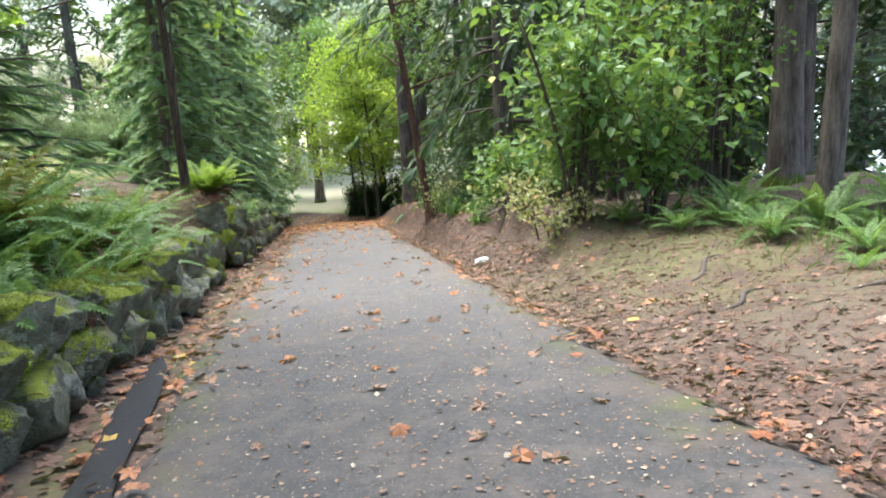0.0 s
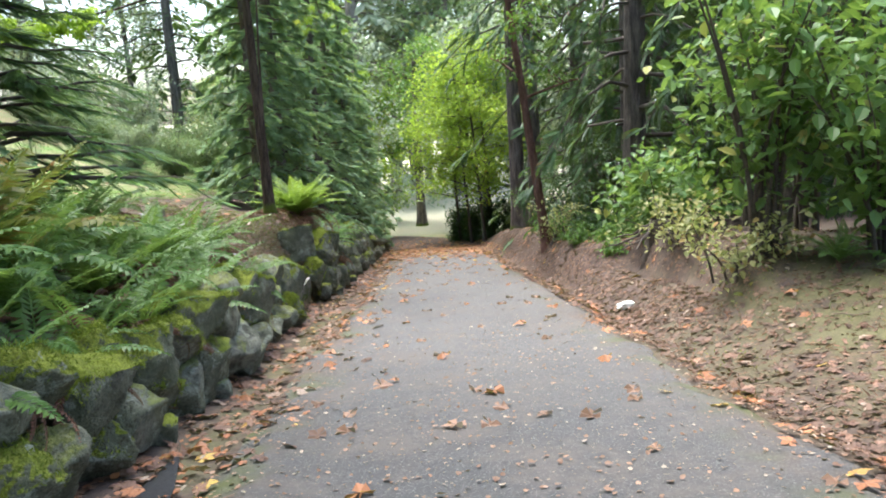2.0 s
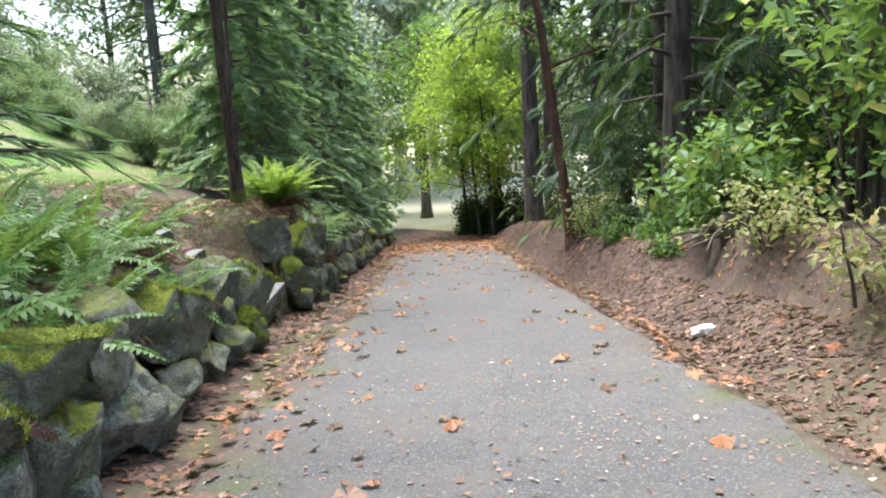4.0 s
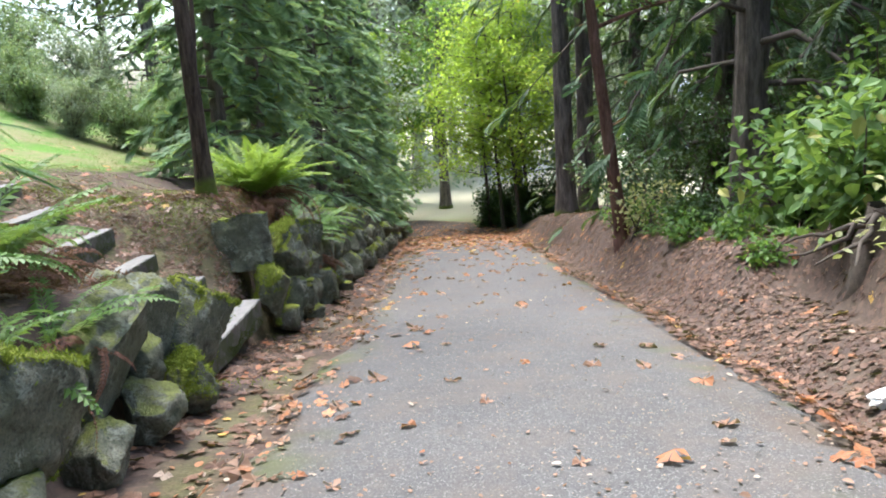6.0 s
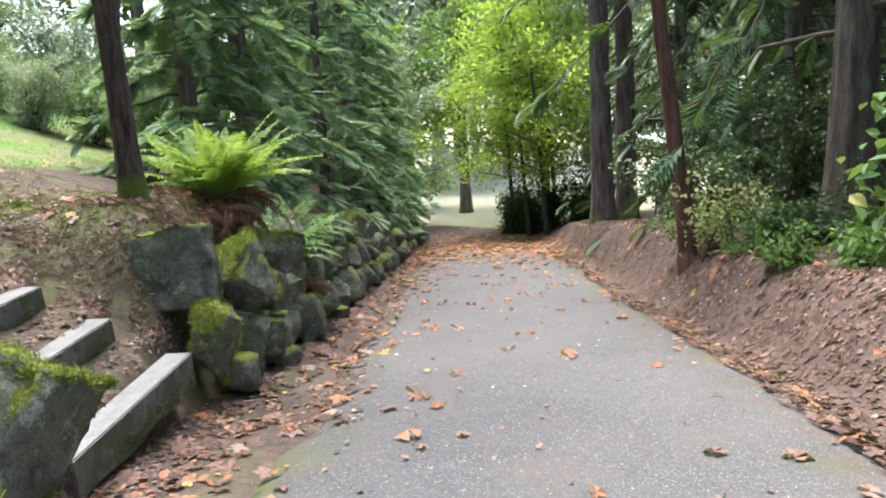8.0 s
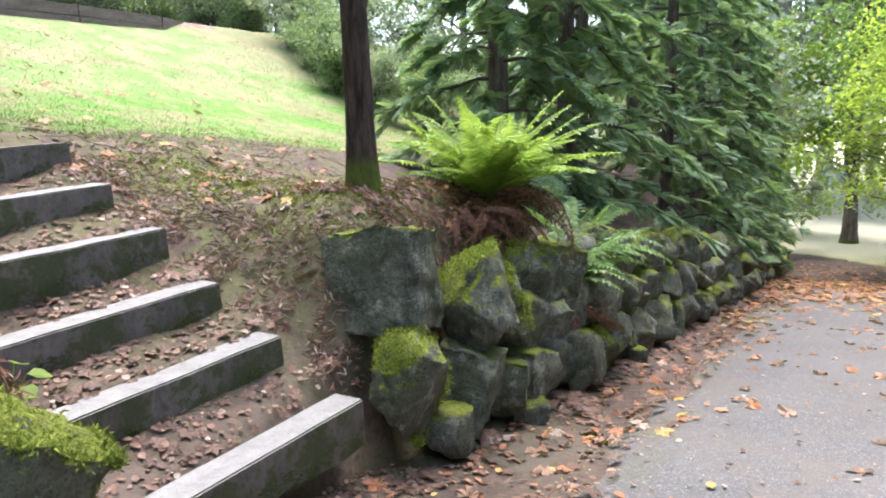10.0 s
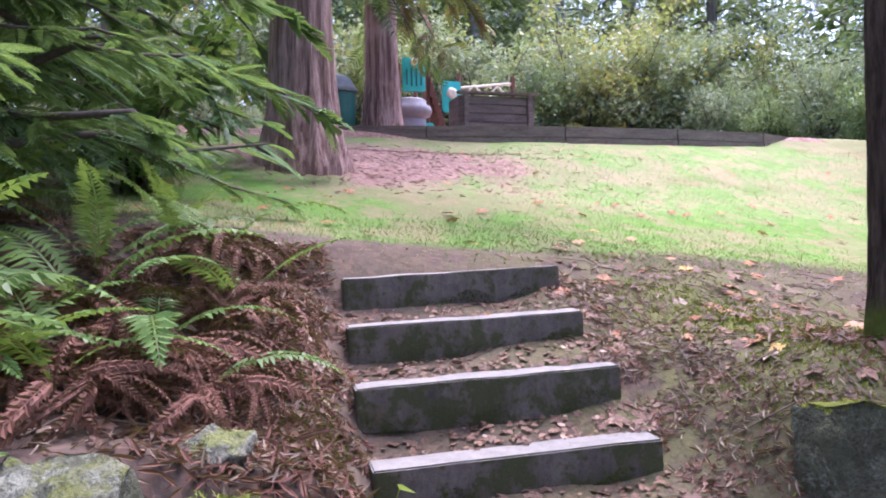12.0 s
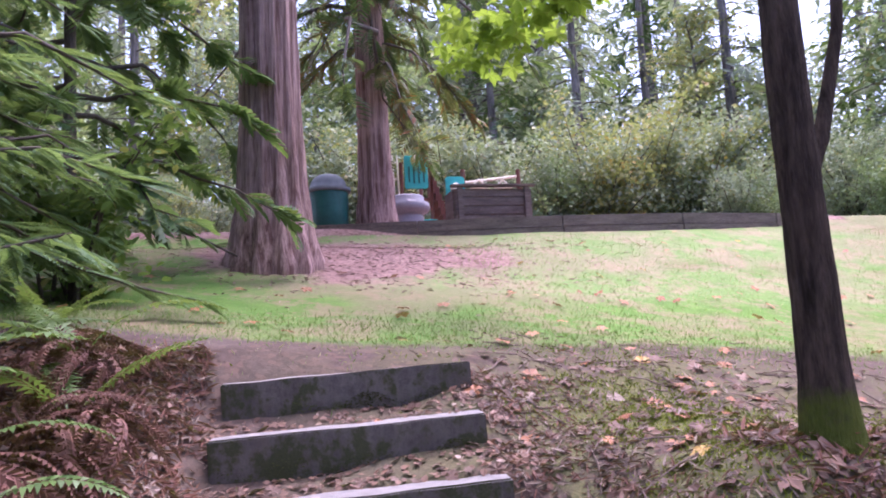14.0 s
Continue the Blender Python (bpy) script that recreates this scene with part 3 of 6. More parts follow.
def build_path():
    ys = np.arange(-8, 28.4, 0.1)
    u = np.linspace(0, 1, 17)
    L, R = edge_l(ys), edge_r(ys)
    R = R - smooth(24, 28, ys) * 0.5
    X = L[:, None] + (R - L)[:, None] * u[None]
    Y = np.repeat(ys[:, None], 17, 1)
    camber = 0.02 * (1 - (2 * u - 1) ** 2)
    Z = path_z(Y) + 0.012 + camber[None] + 0.006 * bumps(X, Y)
    Z[:, 0] -= 0.06
    Z[:, -1] -= 0.06
    n, k = X.shape
    i, j = np.meshgrid(np.arange(n - 1), np.arange(k - 1), indexing="ij")
    F = np.stack([i * k + j, i * k + j + 1, (i + 1) * k + j + 1, (i + 1) * k + j], -1).reshape(-1, 4)
    me = mesh_np("asphalt_path", np.stack([X, Y, Z], -1).reshape(-1, 3), F, ASPHALT, True)
    return tagged(new("road_path", me), "worn grey asphalt footpath strewn with leaves", "path", "", "structure")


def surf(x, y):
    """Height of what lies on top at x, y: asphalt or ground."""
    x, y = np.asarray(x, float), np.asarray(y, float)
    on = (x > edge_l(y)) & (x < edge_r(y)) & (y < 28)
    u = np.clip((x - edge_l(y)) / (edge_r(y) - edge_l(y)), 0, 1)
    return np.where(on, path_z(y) + 0.014 + 0.02 * (1 - (2 * u - 1) ** 2), land(x, y))


ground = build_ground()
asphalt = build_path()


def build_water():
    bm = bmesh.new()
    vs = [bm.verts.new(c) for c in ((30, -400, -10.2), (900, -400, -10.2), (900, 900, -10.2), (30, 900, -10.2))]
    bm.faces.new(vs)
    me = bpy.data.meshes.new("water")
    bm.to_mesh(me)
    bm.free()
    me.materials.append(WATER)
    return tagged(new("water", me), "pale still lake water under overcast sky", "water", "", "structure")


build_water()


# ---- stone wall ----
def rock_mesh(name, seed, material, sub=4, boxy=0.0):
    """A rough boulder that fills a box of 1: a ball cut by random planes, then roughened."""
    rng = np.random.default_rng(seed)
    bm = bmesh.new()
    bmesh.ops.create_icosphere(bm, subdivisions=sub, radius=0.7)
    V = np.array([v.co[:] for v in bm.verts])
    if boxy:
        V = np.clip(V * 1.5, -0.45, 0.45) @ np.array(Euler((0.12, -0.1, 0.15)).to_matrix())
    for _ in range(15):
        n = rng.normal(size=3)
        n /= np.linalg.norm(n)
        over = V @ n - (rng.uniform(0.56, 0.66) if boxy > 2 else rng.uniform(0.56, 0.74) if boxy > 1 else rng.uniform(0.45, 0.6) if boxy else rng.uniform(0.33, 0.52))
        V -= np.where(over > 0, over, 0)[:, None] * n[None]
    for i, c in enumerate(V):
        p = Vector(c)
        o = Vector((seed * 3.1, seed, 0))
        f = noise.fractal(p * 2.6 + o, 0.7, 2.0, 7) * 0.1 - max(0, 0.13 - abs(noise.noise(p * 3.3 + o))) * 0.5 + noise.noise(p * 7 + o) * 0.04 + noise.noise(p * 16 + o) * 0.03
        V[i] = c * (1 + f)
    V /= (V.max(0) - V.min(0))
    for v, c in zip(bm.verts, V):
        v.co = c
    for f in bm.faces:
        f.smooth = True
    me = bpy.data.meshes.new(name)
    bm.to_mesh(me)
    bm.free()
    me.materials.append(material)
    return me


ROCKS = [rock_mesh("rock", s, ROCK if s % 2 else ROCK_BARE, 4, s % 2) for s in range(1, 13)]
ROCKS_FAR = [rock_mesh("rock", s, ROCK if s % 2 else ROCK_BARE, 3) for s in range(1, 13)]
MOSSY = [rock_mesh("rock", s, ROCK_MOSSY, 5, s % 2) for s in range(20, 24)]
BLOCK = [rock_mesh("rock", 41, ROCK, 5, 3.0)]
HERO = [rock_mesh("rock", s, ROCK_BARE if s % 2 else ROCK, 5, 2.0) for s in range(30, 34)]
wall = root("retaining_wall", -1.9, 14.5, float(path_z(14.5)), "dry-stacked mossy boulder retaining wall along the path", "wall", "", "structure")


def put_rock(k, x, y, z, sx, sy, sz, rz=0.0, rx=0.0, ry=0.0, sort=""):
    """One boulder of the wall, middle at x, y, z, of that size."""
    m = pose(x + 1.9, y - 14.5, z - float(path_z(14.5)), rx, ry, rz) @ Matrix.Diagonal((sx, sy, sz, 1))
    return child("rock", {"": ROCKS if y < 19 else ROCKS_FAR, "mossy": MOSSY, "hero": HERO, "block": BLOCK}[sort][k % {"": 12, "block": 1}.get(sort, 4)], wall, m)


def build_wall():
    rng = random.Random(4)
    k = 0
    for y0, y1, courses in ((-3.0, 8.6, 2), (15.2, 36.0, 3)):
        for course in range(courses):
            y = y0 + 0.17 * course
            while y < y1:
                h, z0 = float(wall_h(y)), float(path_z(y))
                top = course == courses - 1
                ln = rng.uniform(0.28, 0.56) if y < 12 else rng.uniform(0.24, 0.62)
                hh = h / courses * rng.uniform(0.95, 1.3)
                zc = z0 + h * (course + 0.5) / courses + rng.uniform(-0.05, 0.04)
                if top:
                    zc = z0 + h - hh * 0.42 + rng.uniform(-0.12, 0.06)
                back = (0.05 if y < 12 else 0.07) * course
                mossy = y < 24 and rng.random() < ((0.55 if top else 0.18) if y < 12 else (0.4 if top else 0.12))
                put_rock(k, -1.77 - back + rng.uniform(-0.06, 0.06), y + ln / 2, zc, rng.uniform(0.4, 0.56), ln * 1.14, hh * rng.uniform(1.0, 1.25), rng.uniform(-28, 28), rng.uniform(-22, 10), rng.uniform(-12, 16), "mossy" if mossy else "")
                k += 1
                y += ln * rng.uniform(0.93, 1.05)
        y = y0
        while y < y1:
            put_rock(k, -1.6 + rng.uniform(-0.06, 0.03), y, float(path_z(y)) + 0.06, rng.uniform(0.14, 0.28), rng.uniform(0.16, 0.32), rng.uniform(0.14, 0.28), rng.uniform(0, 360), rng.uniform(-20, 20))
            k += 1
            y += rng.uniform(0.9, 2.4)
    # the block at the head of the stair, its mossy neighbour and the stones under them
    put_rock(0, -2.04, 14.22, -1.04, 0.66, 0.56, 0.62, 4, 178, 3, "block")
    put_rock(2, -1.76, 14.74, -1.24, 0.6, 0.62, 0.7, -12, -8, 4, "mossy")
    put_rock(0, -1.76, 13.97, -1.54, 0.38, 0.6, 0.58, 14, -20, -6, "mossy")
    put_rock(3, -1.76, 14.62, -1.7, 0.42, 0.62, 0.48, 20, 0, 10, "hero")
    put_rock(8, -1.7, 14.25, -1.84, 0.3, 0.34, 0.3, 20, 0, 0)
    put_rock(6, -1.8, 15.22, -1.42, 0.46, 0.46, 0.56, -8, 6, 6, "mossy")
    put_rock(4, -1.76, 15.1, -1.88, 0.38, 0.44, 0.4, 30, 0, 0)
    # stones that end the wall on the uphill side of the stair
    put_rock(1, -1.84, 11.84, -1.2, 0.46, 0.62, 0.74, -6, -22, 6, "mossy")
    put_rock(1, -1.95, 11.48, -0.98, 0.32, 0.42, 0.64, -8, 12, 6, "hero")
    put_rock(3, -1.9, 10.72, -0.93, 0.34, 0.86, 0.56, 6, 22, 18, "hero")
    put_rock(2, -1.68, 11.36, -1.38, 0.36, 0.44, 0.44, 10, 0, 0, "mossy")
    put_rock(3, -1.82, 9.6, -0.78, 0.6, 0.98, 0.62, -4, -20, 6, "mossy")
    put_rock(9, -1.72, 9.35, -1.14, 0.42, 0.66, 0.38, 10, -6, 0)
    put_rock(11, -1.63, 8.76, -1.04, 0.42, 0.62, 0.42, 14, 10, 0)
    put_rock(5, -1.74, 10.25, -1.28, 0.36, 0.5, 0.4, 30, 0, 8)
    put_rock(7, -1.74, 10.85, -1.36, 0.36, 0.46, 0.4, 30, 0, 15)
    put_rock(1, -1.86, 11.14, -1.14, 0.32, 0.4, 0.42, 40, 0, 0)
    put_rock(5, -2.36, 11.82, -0.84, 0.34, 0.4, 0.3, 30, 10, 8)


build_wall()


# ---- stair ----
def step_mesh(seed, w=1.3, d=0.17, h=0.22):
    bm = bmesh.new()
    bmesh.ops.create_cube(bm, size=1.0)
    bmesh.ops.scale(bm, vec=(d, w, h), verts=bm.verts)
    bmesh.ops.subdivide_edges(bm, edges=[e for e in bm.edges if abs(e.verts[0].co.y - e.verts[1].co.y) > 0.5], cuts=22, use_grid_fill=True)
    bmesh.ops.bevel(bm, geom=[e for e in bm.edges if e.calc_face_angle(0) > 0.8], offset=0.007, segments=2, affect="EDGES")
    for v in bm.verts:
        n = noise.noise(Vector((v.co.y * 5 + seed * 7, v.co.x * 9, v.co.z * 6)))
        v.co.x += n * 0.008
        v.co.z += n * 0.007 + (0.03 * noise.noise(Vector((v.co.y * 3, seed, 0))) if v.co.z < 0 else 0)
    for f in bm.faces:
        f.smooth = False
    me = bpy.data.meshes.new("garden_step")
    bm.to_mesh(me)
    bm.free()
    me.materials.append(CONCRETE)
    return me


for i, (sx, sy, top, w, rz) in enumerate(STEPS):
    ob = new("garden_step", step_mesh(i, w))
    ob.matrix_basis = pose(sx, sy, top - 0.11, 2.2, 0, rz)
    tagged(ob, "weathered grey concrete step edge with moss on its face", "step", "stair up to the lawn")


# ---- trees ----
def bend(x, y, z0, h, lean=(0.0, 0.0), n=14, curve=0.0, seed=0, top=0.0):
    """Points of a trunk of height h from the ground up."""
    rng = np.random.default_rng(seed)
    u = np.linspace(0, 1, n)
    wob = np.cumsum(rng.normal(0, 0.012 * h / n * 3, (n, 2)), 0) * u[:, None]
    return np.stack([lean[0] * h * u + curve * h * u * u + wob[:, 0], lean[1] * h * u + wob[:, 1], -0.5 + (h + 0.5) * u], -1)


def trunk_mesh(pts, r0, r1, material, seg=20, flare=0.45, flute=0, seed=0, wobble=0.03):
    h = pts[-1, 2]
    z = np.linspace(0, 1, 60) ** 1.6
    P = np.stack([np.interp(z, np.linspace(0, 1, len(pts)), pts[:, c]) for c in range(3)], -1)
    r = r0 + (r1 - r0) * z + flare * r0 * np.exp(-np.clip(P[:, 2] + 0.1, 0, 99) / (1.4 * r0 + 0.08))
    if seg == 10:
        P, r = P[::4], r[::4]
    V, F = tube(P, r, seg, wobble, seed, flute)
    me = mesh_np("trunk", V, F, material, True)
    at = me.attributes.new("moss", "FLOAT", "POINT")
    at.data.foreach_set("value", np.clip(1.3 - V[:, 2] / 0.28, 0, 1).astype(np.float32))
    return me


def conifer_crown(rng, h, z0, reach, n, material, template=SPRAY, size=0.3, per=20, droop=0.35, pts=None, flat=False):
    """Boughs all round a trunk, set with drooping sprays. Returns the meshes of boughs and sprays."""
    boughs, P, A, Bt, C, S = [], [], [], [], [], []
    for i in range(n):
        u = (i + rng.uniform(0, 1)) / n
        z = z0 + (h - z0) * u
        ln = reach * (1 - 0.82 * u) * rng.uniform(0.7, 1.15)
        th = i * 2.399963 + rng.uniform(-0.4, 0.4)
        c = np.array([np.interp(z, pts[:, 2], pts[:, 0]), np.interp(z, pts[:, 2], pts[:, 1])]) if pts is not None else np.zeros(2)
        s = np.linspace(0, 1, 6)
        d = np.array([math.cos(th), math.sin(th)])
        B = np.stack([c[0] + d[0] * ln * s, c[1] + d[1] * ln * s, z + ln * (0.18 * s - droop * 1.3 * s * s)], -1)
        B[1:] += rng.normal(0, 0.03 * ln, (5, 3))
        boughs.append(tube(B, np.linspace(0.012 + 0.012 * ln, 0.004, 6), 3 if template is SPRAY_FAR else 5))
        q = np.clip(rng.uniform(0.12, 1.02, per) ** 0.8, 0, 1)
        pos = np.stack([np.interp(q, s, B[:, k]) for k in range(3)], -1)
        side = rng.choice([-1, 1], per) * rng.uniform(0.2, 1.25, per) * (1.05 - 0.7 * q)
        if flat:
            side = rng.choice([-1, 1], per) * rng.uniform(0.35, 1.15, per) * (1 - 0.45 * q)
        P.append(pos)
        C.append(th - math.pi / 2 + side)
        A.append(rng.normal(-0.15 - droop * 0.55, 0.15 if flat else 0.3, per))
        Bt.append(rng.normal(0, 0.18 if flat else 0.35, per))
        S.append(size * rng.uniform(0.6, 1.25, per) * (1.1 - 0.4 * u) * ((1.45 - 0.8 * q) if flat else 1))
    P, A, Bt, C, S = (np.concatenate(v) for v in (P, A, Bt, C, S))
    V, F = scatter(template[0], template[1], P, rot_batch(A, Bt, C), S)
    bv, bf = join(boughs)
    return mesh_np("branching", bv, bf, STEM, True), mesh_np("crown", V, F, material)


def leaf_crown(rng, centres, radii, per, material, size=0.1, tv=OVAL_V, tf=OVAL_F, flat=0.75):
    """Clumps of single leaves round the given centres."""
    P, S = [], []
    for c, r in zip(centres, radii):
        d = rng.normal(size=(per, 3))
        d /= np.linalg.norm(d, axis=1)[:, None]
        P.append(np.asarray(c) + d * (rng.uniform(0.15, 1, (per, 1)) ** 0.5) * r * np.array([1, 1, flat]))
    P = np.concatenate(P)
    n = len(P)
    R = rot_batch(rng.normal(-0.45, 0.4, n), rng.normal(0, 0.4, n), rng.uniform(0, 6.283, n))
    V, F = scatter(tv, tf, P, R, size * rng.uniform(0.6, 1.3, n))
    return mesh_np("crown", V, F, material)


def limbs(rng, pts, z0, n, length, r, rise=0.55, twigs=3):
    """Limbs and twigs off a trunk; returns tubes and the ends where leaves sit."""
    tubes, ends = [], []
    h = pts[-1, 2]
    for i in range(n):
        z = z0 + (h - z0) * (i + rng.uniform(0.1, 0.9)) / n
        b = np.array([np.interp(z, pts[:, 2], pts[:, k]) for k in range(3)])
        th = i * 2.4 + rng.uniform(-0.5, 0.5)
        ln = length * rng.uniform(0.6, 1.1) * (1 - 0.45 * (z - z0) / max(h - z0, 0.1))
        s = np.linspace(0, 1, 7)[:, None]
        d = np.array([math.cos(th), math.sin(th), rise * rng.uniform(0.4, 1.4)])
        B = b + d * ln * s + np.array([0, 0, -0.25 * ln]) * s * s + np.cumsum(rng.normal(0, 0.03 * ln, (7, 3)), 0) * s
        tubes.append(tube(B, np.linspace(r, r * 0.25, 7), 6))
        ends.append(B[-1])
        for _ in range(twigs):
            q = rng.uniform(0.35, 0.95)
            p0 = np.array([np.interp(q, s[:, 0], B[:, k]) for k in range(3)])
            dd = rng.normal(size=3) * (1, 1, 0.5)
            dd[2] += 0.25
            e = p0 + dd / np.linalg.norm(dd) * ln * rng.uniform(0.25, 0.45)
            tubes.append(tube(np.array([p0, (p0 + e) / 2 + rng.normal(0, 0.02, 3), e]), (r * 0.4, r * 0.25, r * 0.12), 5))
            ends += [e, (p0 + e) / 2]
    return tubes, ends


def conifer(name, x, y, h, r, z0, reach, n, label, bark=BARK_DARK, leaf=CONIFER, lean=(0, 0), seed=1, size=0.3, per=20, droop=0.35, flute=0, template=SPRAY, group="", flare=0.45):
    rng = np.random.default_rng(seed)
    t = root(name, x, y, float(land(x, y)), label, "tree", group)
    pts = bend(0, 0, 0, h, lean, seed=seed)
    child("trunk", trunk_mesh(pts, r, r * 0.3, bark, 10 if template is SPRAY_FAR else 52 if flute > 10 else 26 if r > 0.2 else 14, flare, flute, seed), t)
    b, c = conifer_crown(rng, h, z0, reach, n, leaf, template, size, per, droop, pts)
    tagged(child("branching", b, t), kind="stuff")
    tagged(child("crown", c, t), kind="stuff")
    return t


def broadleaf(name, x, y, h, r, z0, spread, n, label, bark=BARK_GREY, leaf=BROAD, lean=(0, 0), seed=1, size=0.1, per=60, clump=0.45, curve=0.0, group="", tv=OVAL_V, tf=OVAL_F, twigs=3, category="tree", flare=0.45, rise=0.55):
    rng = np.random.default_rng(seed)
    t = root(name, x, y, float(land(x, y)), label, category, group)
    pts = bend(0, 0, 0, h, lean, seed=seed, curve=curve)
    child("trunk", trunk_mesh(pts, r, r * 0.35, bark, 10 if tv is DIAMOND_V else 16, flare, 0, seed), t)
    tb, ends = limbs(rng, pts, z0, n, spread, r * 0.35, rise, twigs)
    V, F = join(tb)
    tagged(child("branching", mesh_np("branching", V, F, bark, True), t), kind="stuff")
    tagged(child("crown", leaf_crown(rng, ends, [clump * rng.uniform(0.7, 1.3) for _ in ends], per, leaf, size, tv, tf), t), kind="stuff")
    return t


def shrub(name, x, y, h, spread, stems, label, leaf=BROAD, seed=1, size=0.09, per=28, clump=0.3, group="", low=0.25, category="shrub", tv=OVAL_V, tf=OVAL_F):
    """A bush of many thin stems from one base."""
    rng = np.random.default_rng(seed)
    t = root(name, x, y, float(land(x, y)), label, category, group)
    tubes, ends = [], []
    for i in range(stems):
        th = rng.uniform(0, 6.283)
        out = spread * rng.uniform(0.25, 1.0)
        hh = h * rng.uniform(0.55, 1.0)
        s = np.linspace(0, 1, 7)[:, None]
        b = np.array([rng.normal(0, 0.08), rng.normal(0, 0.08), -0.08])
        B = b + np.array([math.cos(th) * out, math.sin(th) * out, 0]) * s ** 1.4 + np.array([0, 0, hh]) * s ** 0.8 + np.cumsum(rng.normal(0, 0.02, (7, 3)), 0)
        tubes.append(tube(B, np.linspace(0.012 + 0.004 * h, 0.004, 7), 5))
        for q in np.linspace(low, 1, 7):
            e = np.array([np.interp(q, s[:, 0], B[:, k]) for k in range(3)]) + rng.normal(0, 0.14 * spread, 3)
            ends.append(e)
    V, F = join(tubes)
    tagged(child("branching", mesh_np("branching", V, F, STEM, True), t), kind="stuff")
    tagged(child("crown", leaf_crown(rng, ends, [clump * rng.uniform(0.6, 1.3) for _ in ends], per, leaf, size, tv, tf), t), kind="stuff")
    return t


# the leaning tree at the head of the wall
broadleaf("deciduous_tree", -2.49, 14.74, 7.5, 0.09, 3.2, 2.4, 9, "slender grey-barked tree with mossy foot leaning over wall", BARK_GREY, BROAD_LIGHT, (0.0, -0.004), 3, 0.16, 26, 0.5, tv=MAPLE_V, tf=MAPLE_F, flare=0.55)
# two red cedars by the playground
conifer("cedar_tree", -8.75, 12.85, 19, 0.36, 4.3, 4.4, 60, "tall red cedar with fibrous reddish bark and flared roots", BARK_CEDAR, CONIFER, (-0.012, 0), 11, 0.4, 15, 0.55, 13, flare=0.6)
playground_cedar = conifer("cedar_tree", -12.3, 14.55, 18, 0.28, 3.1, 3.6, 64, "tall red cedar behind the timber edging", BARK_CEDAR, CONIFER, (0.0, 0.0), 12, 0.4, 16, 0.6, 7)



def dead_boughs():
    """Brown hanging boughs under the crown of the cedar behind the edging."""
    rng = np.random.default_rng(61)
    b, c = conifer_crown(rng, 5.4, 2.7, 2.1, 17, CEDAR_BROWN, SPRAY, 0.42, 15, 0.85)
    tagged(child("dead_branching", b, playground_cedar, None, "bare drooping grey boughs"), kind="stuff")
    tagged(child("dead_crown", c, playground_cedar, None, "browning hanging cedar sprays"), kind="stuff")


dead_boughs()


def young_fir():
    """A fir with dense needled boughs low down and a plainer top."""
    rng = np.random.default_rng(13)
    t = root("fir_tree", -4.5, 10.4, float(land(-4.5, 10.4)), "young fir with soft drooping boughs beside the steps", "tree")
    pts = bend(0, 0, 0, 9, (0, 0), seed=13)
    child("trunk", trunk_mesh(pts, 0.1, 0.03, BARK_DARK, 14, 0.4, 0, 13), t)
    b, c = conifer_crown(rng, 3.7, 0.3, 2.15, 92, FIR, NEEDLES, 0.32, 40, 0.22, pts, True)
    tagged(child("branching", b, t), kind="stuff")
    tagged(child("crown", c, t), kind="stuff")
    b, c = conifer_crown(rng, 9, 3.4, 1.9, 42, FIR, SPRAY, 0.34, 14, 0.2, pts)
    tagged(child("branching", b, t), kind="stuff")
    tagged(child("crown", c, t), kind="stuff")


young_fir()
# dark evergreens over the far wall
for i, (x, y, h, rc) in enumerate(((-3.5, 18.9, 9, 1.6), (-3.3, 20.6, 10, 1.85), (-3.9, 23.0, 11, 2.3), (-3.1, 25.6, 11, 1.95), (-3.1, 28.6, 11, 1.9), (-2.9, 31.6, 8, 1.85), (-2.9, 34.4, 6, 1.7))):
    conifer("cedar_tree", x, y, h, 0.13, 0.05, rc, 88, "dense dark evergreen overhanging the stone wall", BARK_DARK, CONIFER_WALL, (0.02, 0), 20 + i, 0.235, 46, 0.4, template=FAN, group="evergreens along the wall")
# trunks right of the path
conifer("fir_tree", 3.0, 26.2, 18, 0.25, 5.2, 3.0, 44, "tall straight dark trunk at the path edge", BARK_DARK, CONIFER, (-0.012, 0), 31, 0.34, 18, 0.5)
conifer("fir_tree", 3.6, 26.6, 17, 0.24, 5.0, 3.0, 40, "second tall trunk standing close beside its twin", BARK_DARK, CONIFER, (-0.005, 0), 32, 0.34, 18, 0.5)
broadleaf("deciduous_tree", 2.5, 17.6, 7, 0.105, 2.6, 1.6, 7, "thin leaning tree with peeling red-brown bark", BARK_RED, BROAD, (-0.125, 0.02), 33, 0.1, 30, 0.4)
conifer("cedar_tree", 4.35, 18.0, 17, 0.25, 1.9, 3.4, 70, "tall grey furrowed cedar above the bank", BARK_DARK, CONIFER, (0.01, 0), 34, 0.36, 17, 0.65, 8)
for i, (x, y, r) in enumerate(((5.95, 8.3, 0.15), (6.9, 10.6, 0.24), (6.1, 14.6, 0.25), (5.2, 21.5, 0.22), (8.0, 17.5, 0.3), (6.6, 25.0, 0.26), (9.4, 8.2, 0.2), (9.0, 13.4, 0.25), (5.2, 28.2, 0.2), (7.4, 21.2, 0.26), (10.6, 19.0, 0.25), (8.4, 28.5, 0.25))):
    conifer("cedar_tree", x, y, 15, r, 3.8 if y < 14 else 0.9 + 0.3 * (i % 3), 2.2 if y < 14 else 3.0, 34 if y < 14 else 76, "tall dark cedar with drooping boughs in the wood", BARK_DARK, CONIFER if i % 2 else CONIFER_DARK, (0.06 if i == 0 else 0.012, 0), 40 + i, 0.42, 17, 0.65, group="cedars of the lakeside wood")
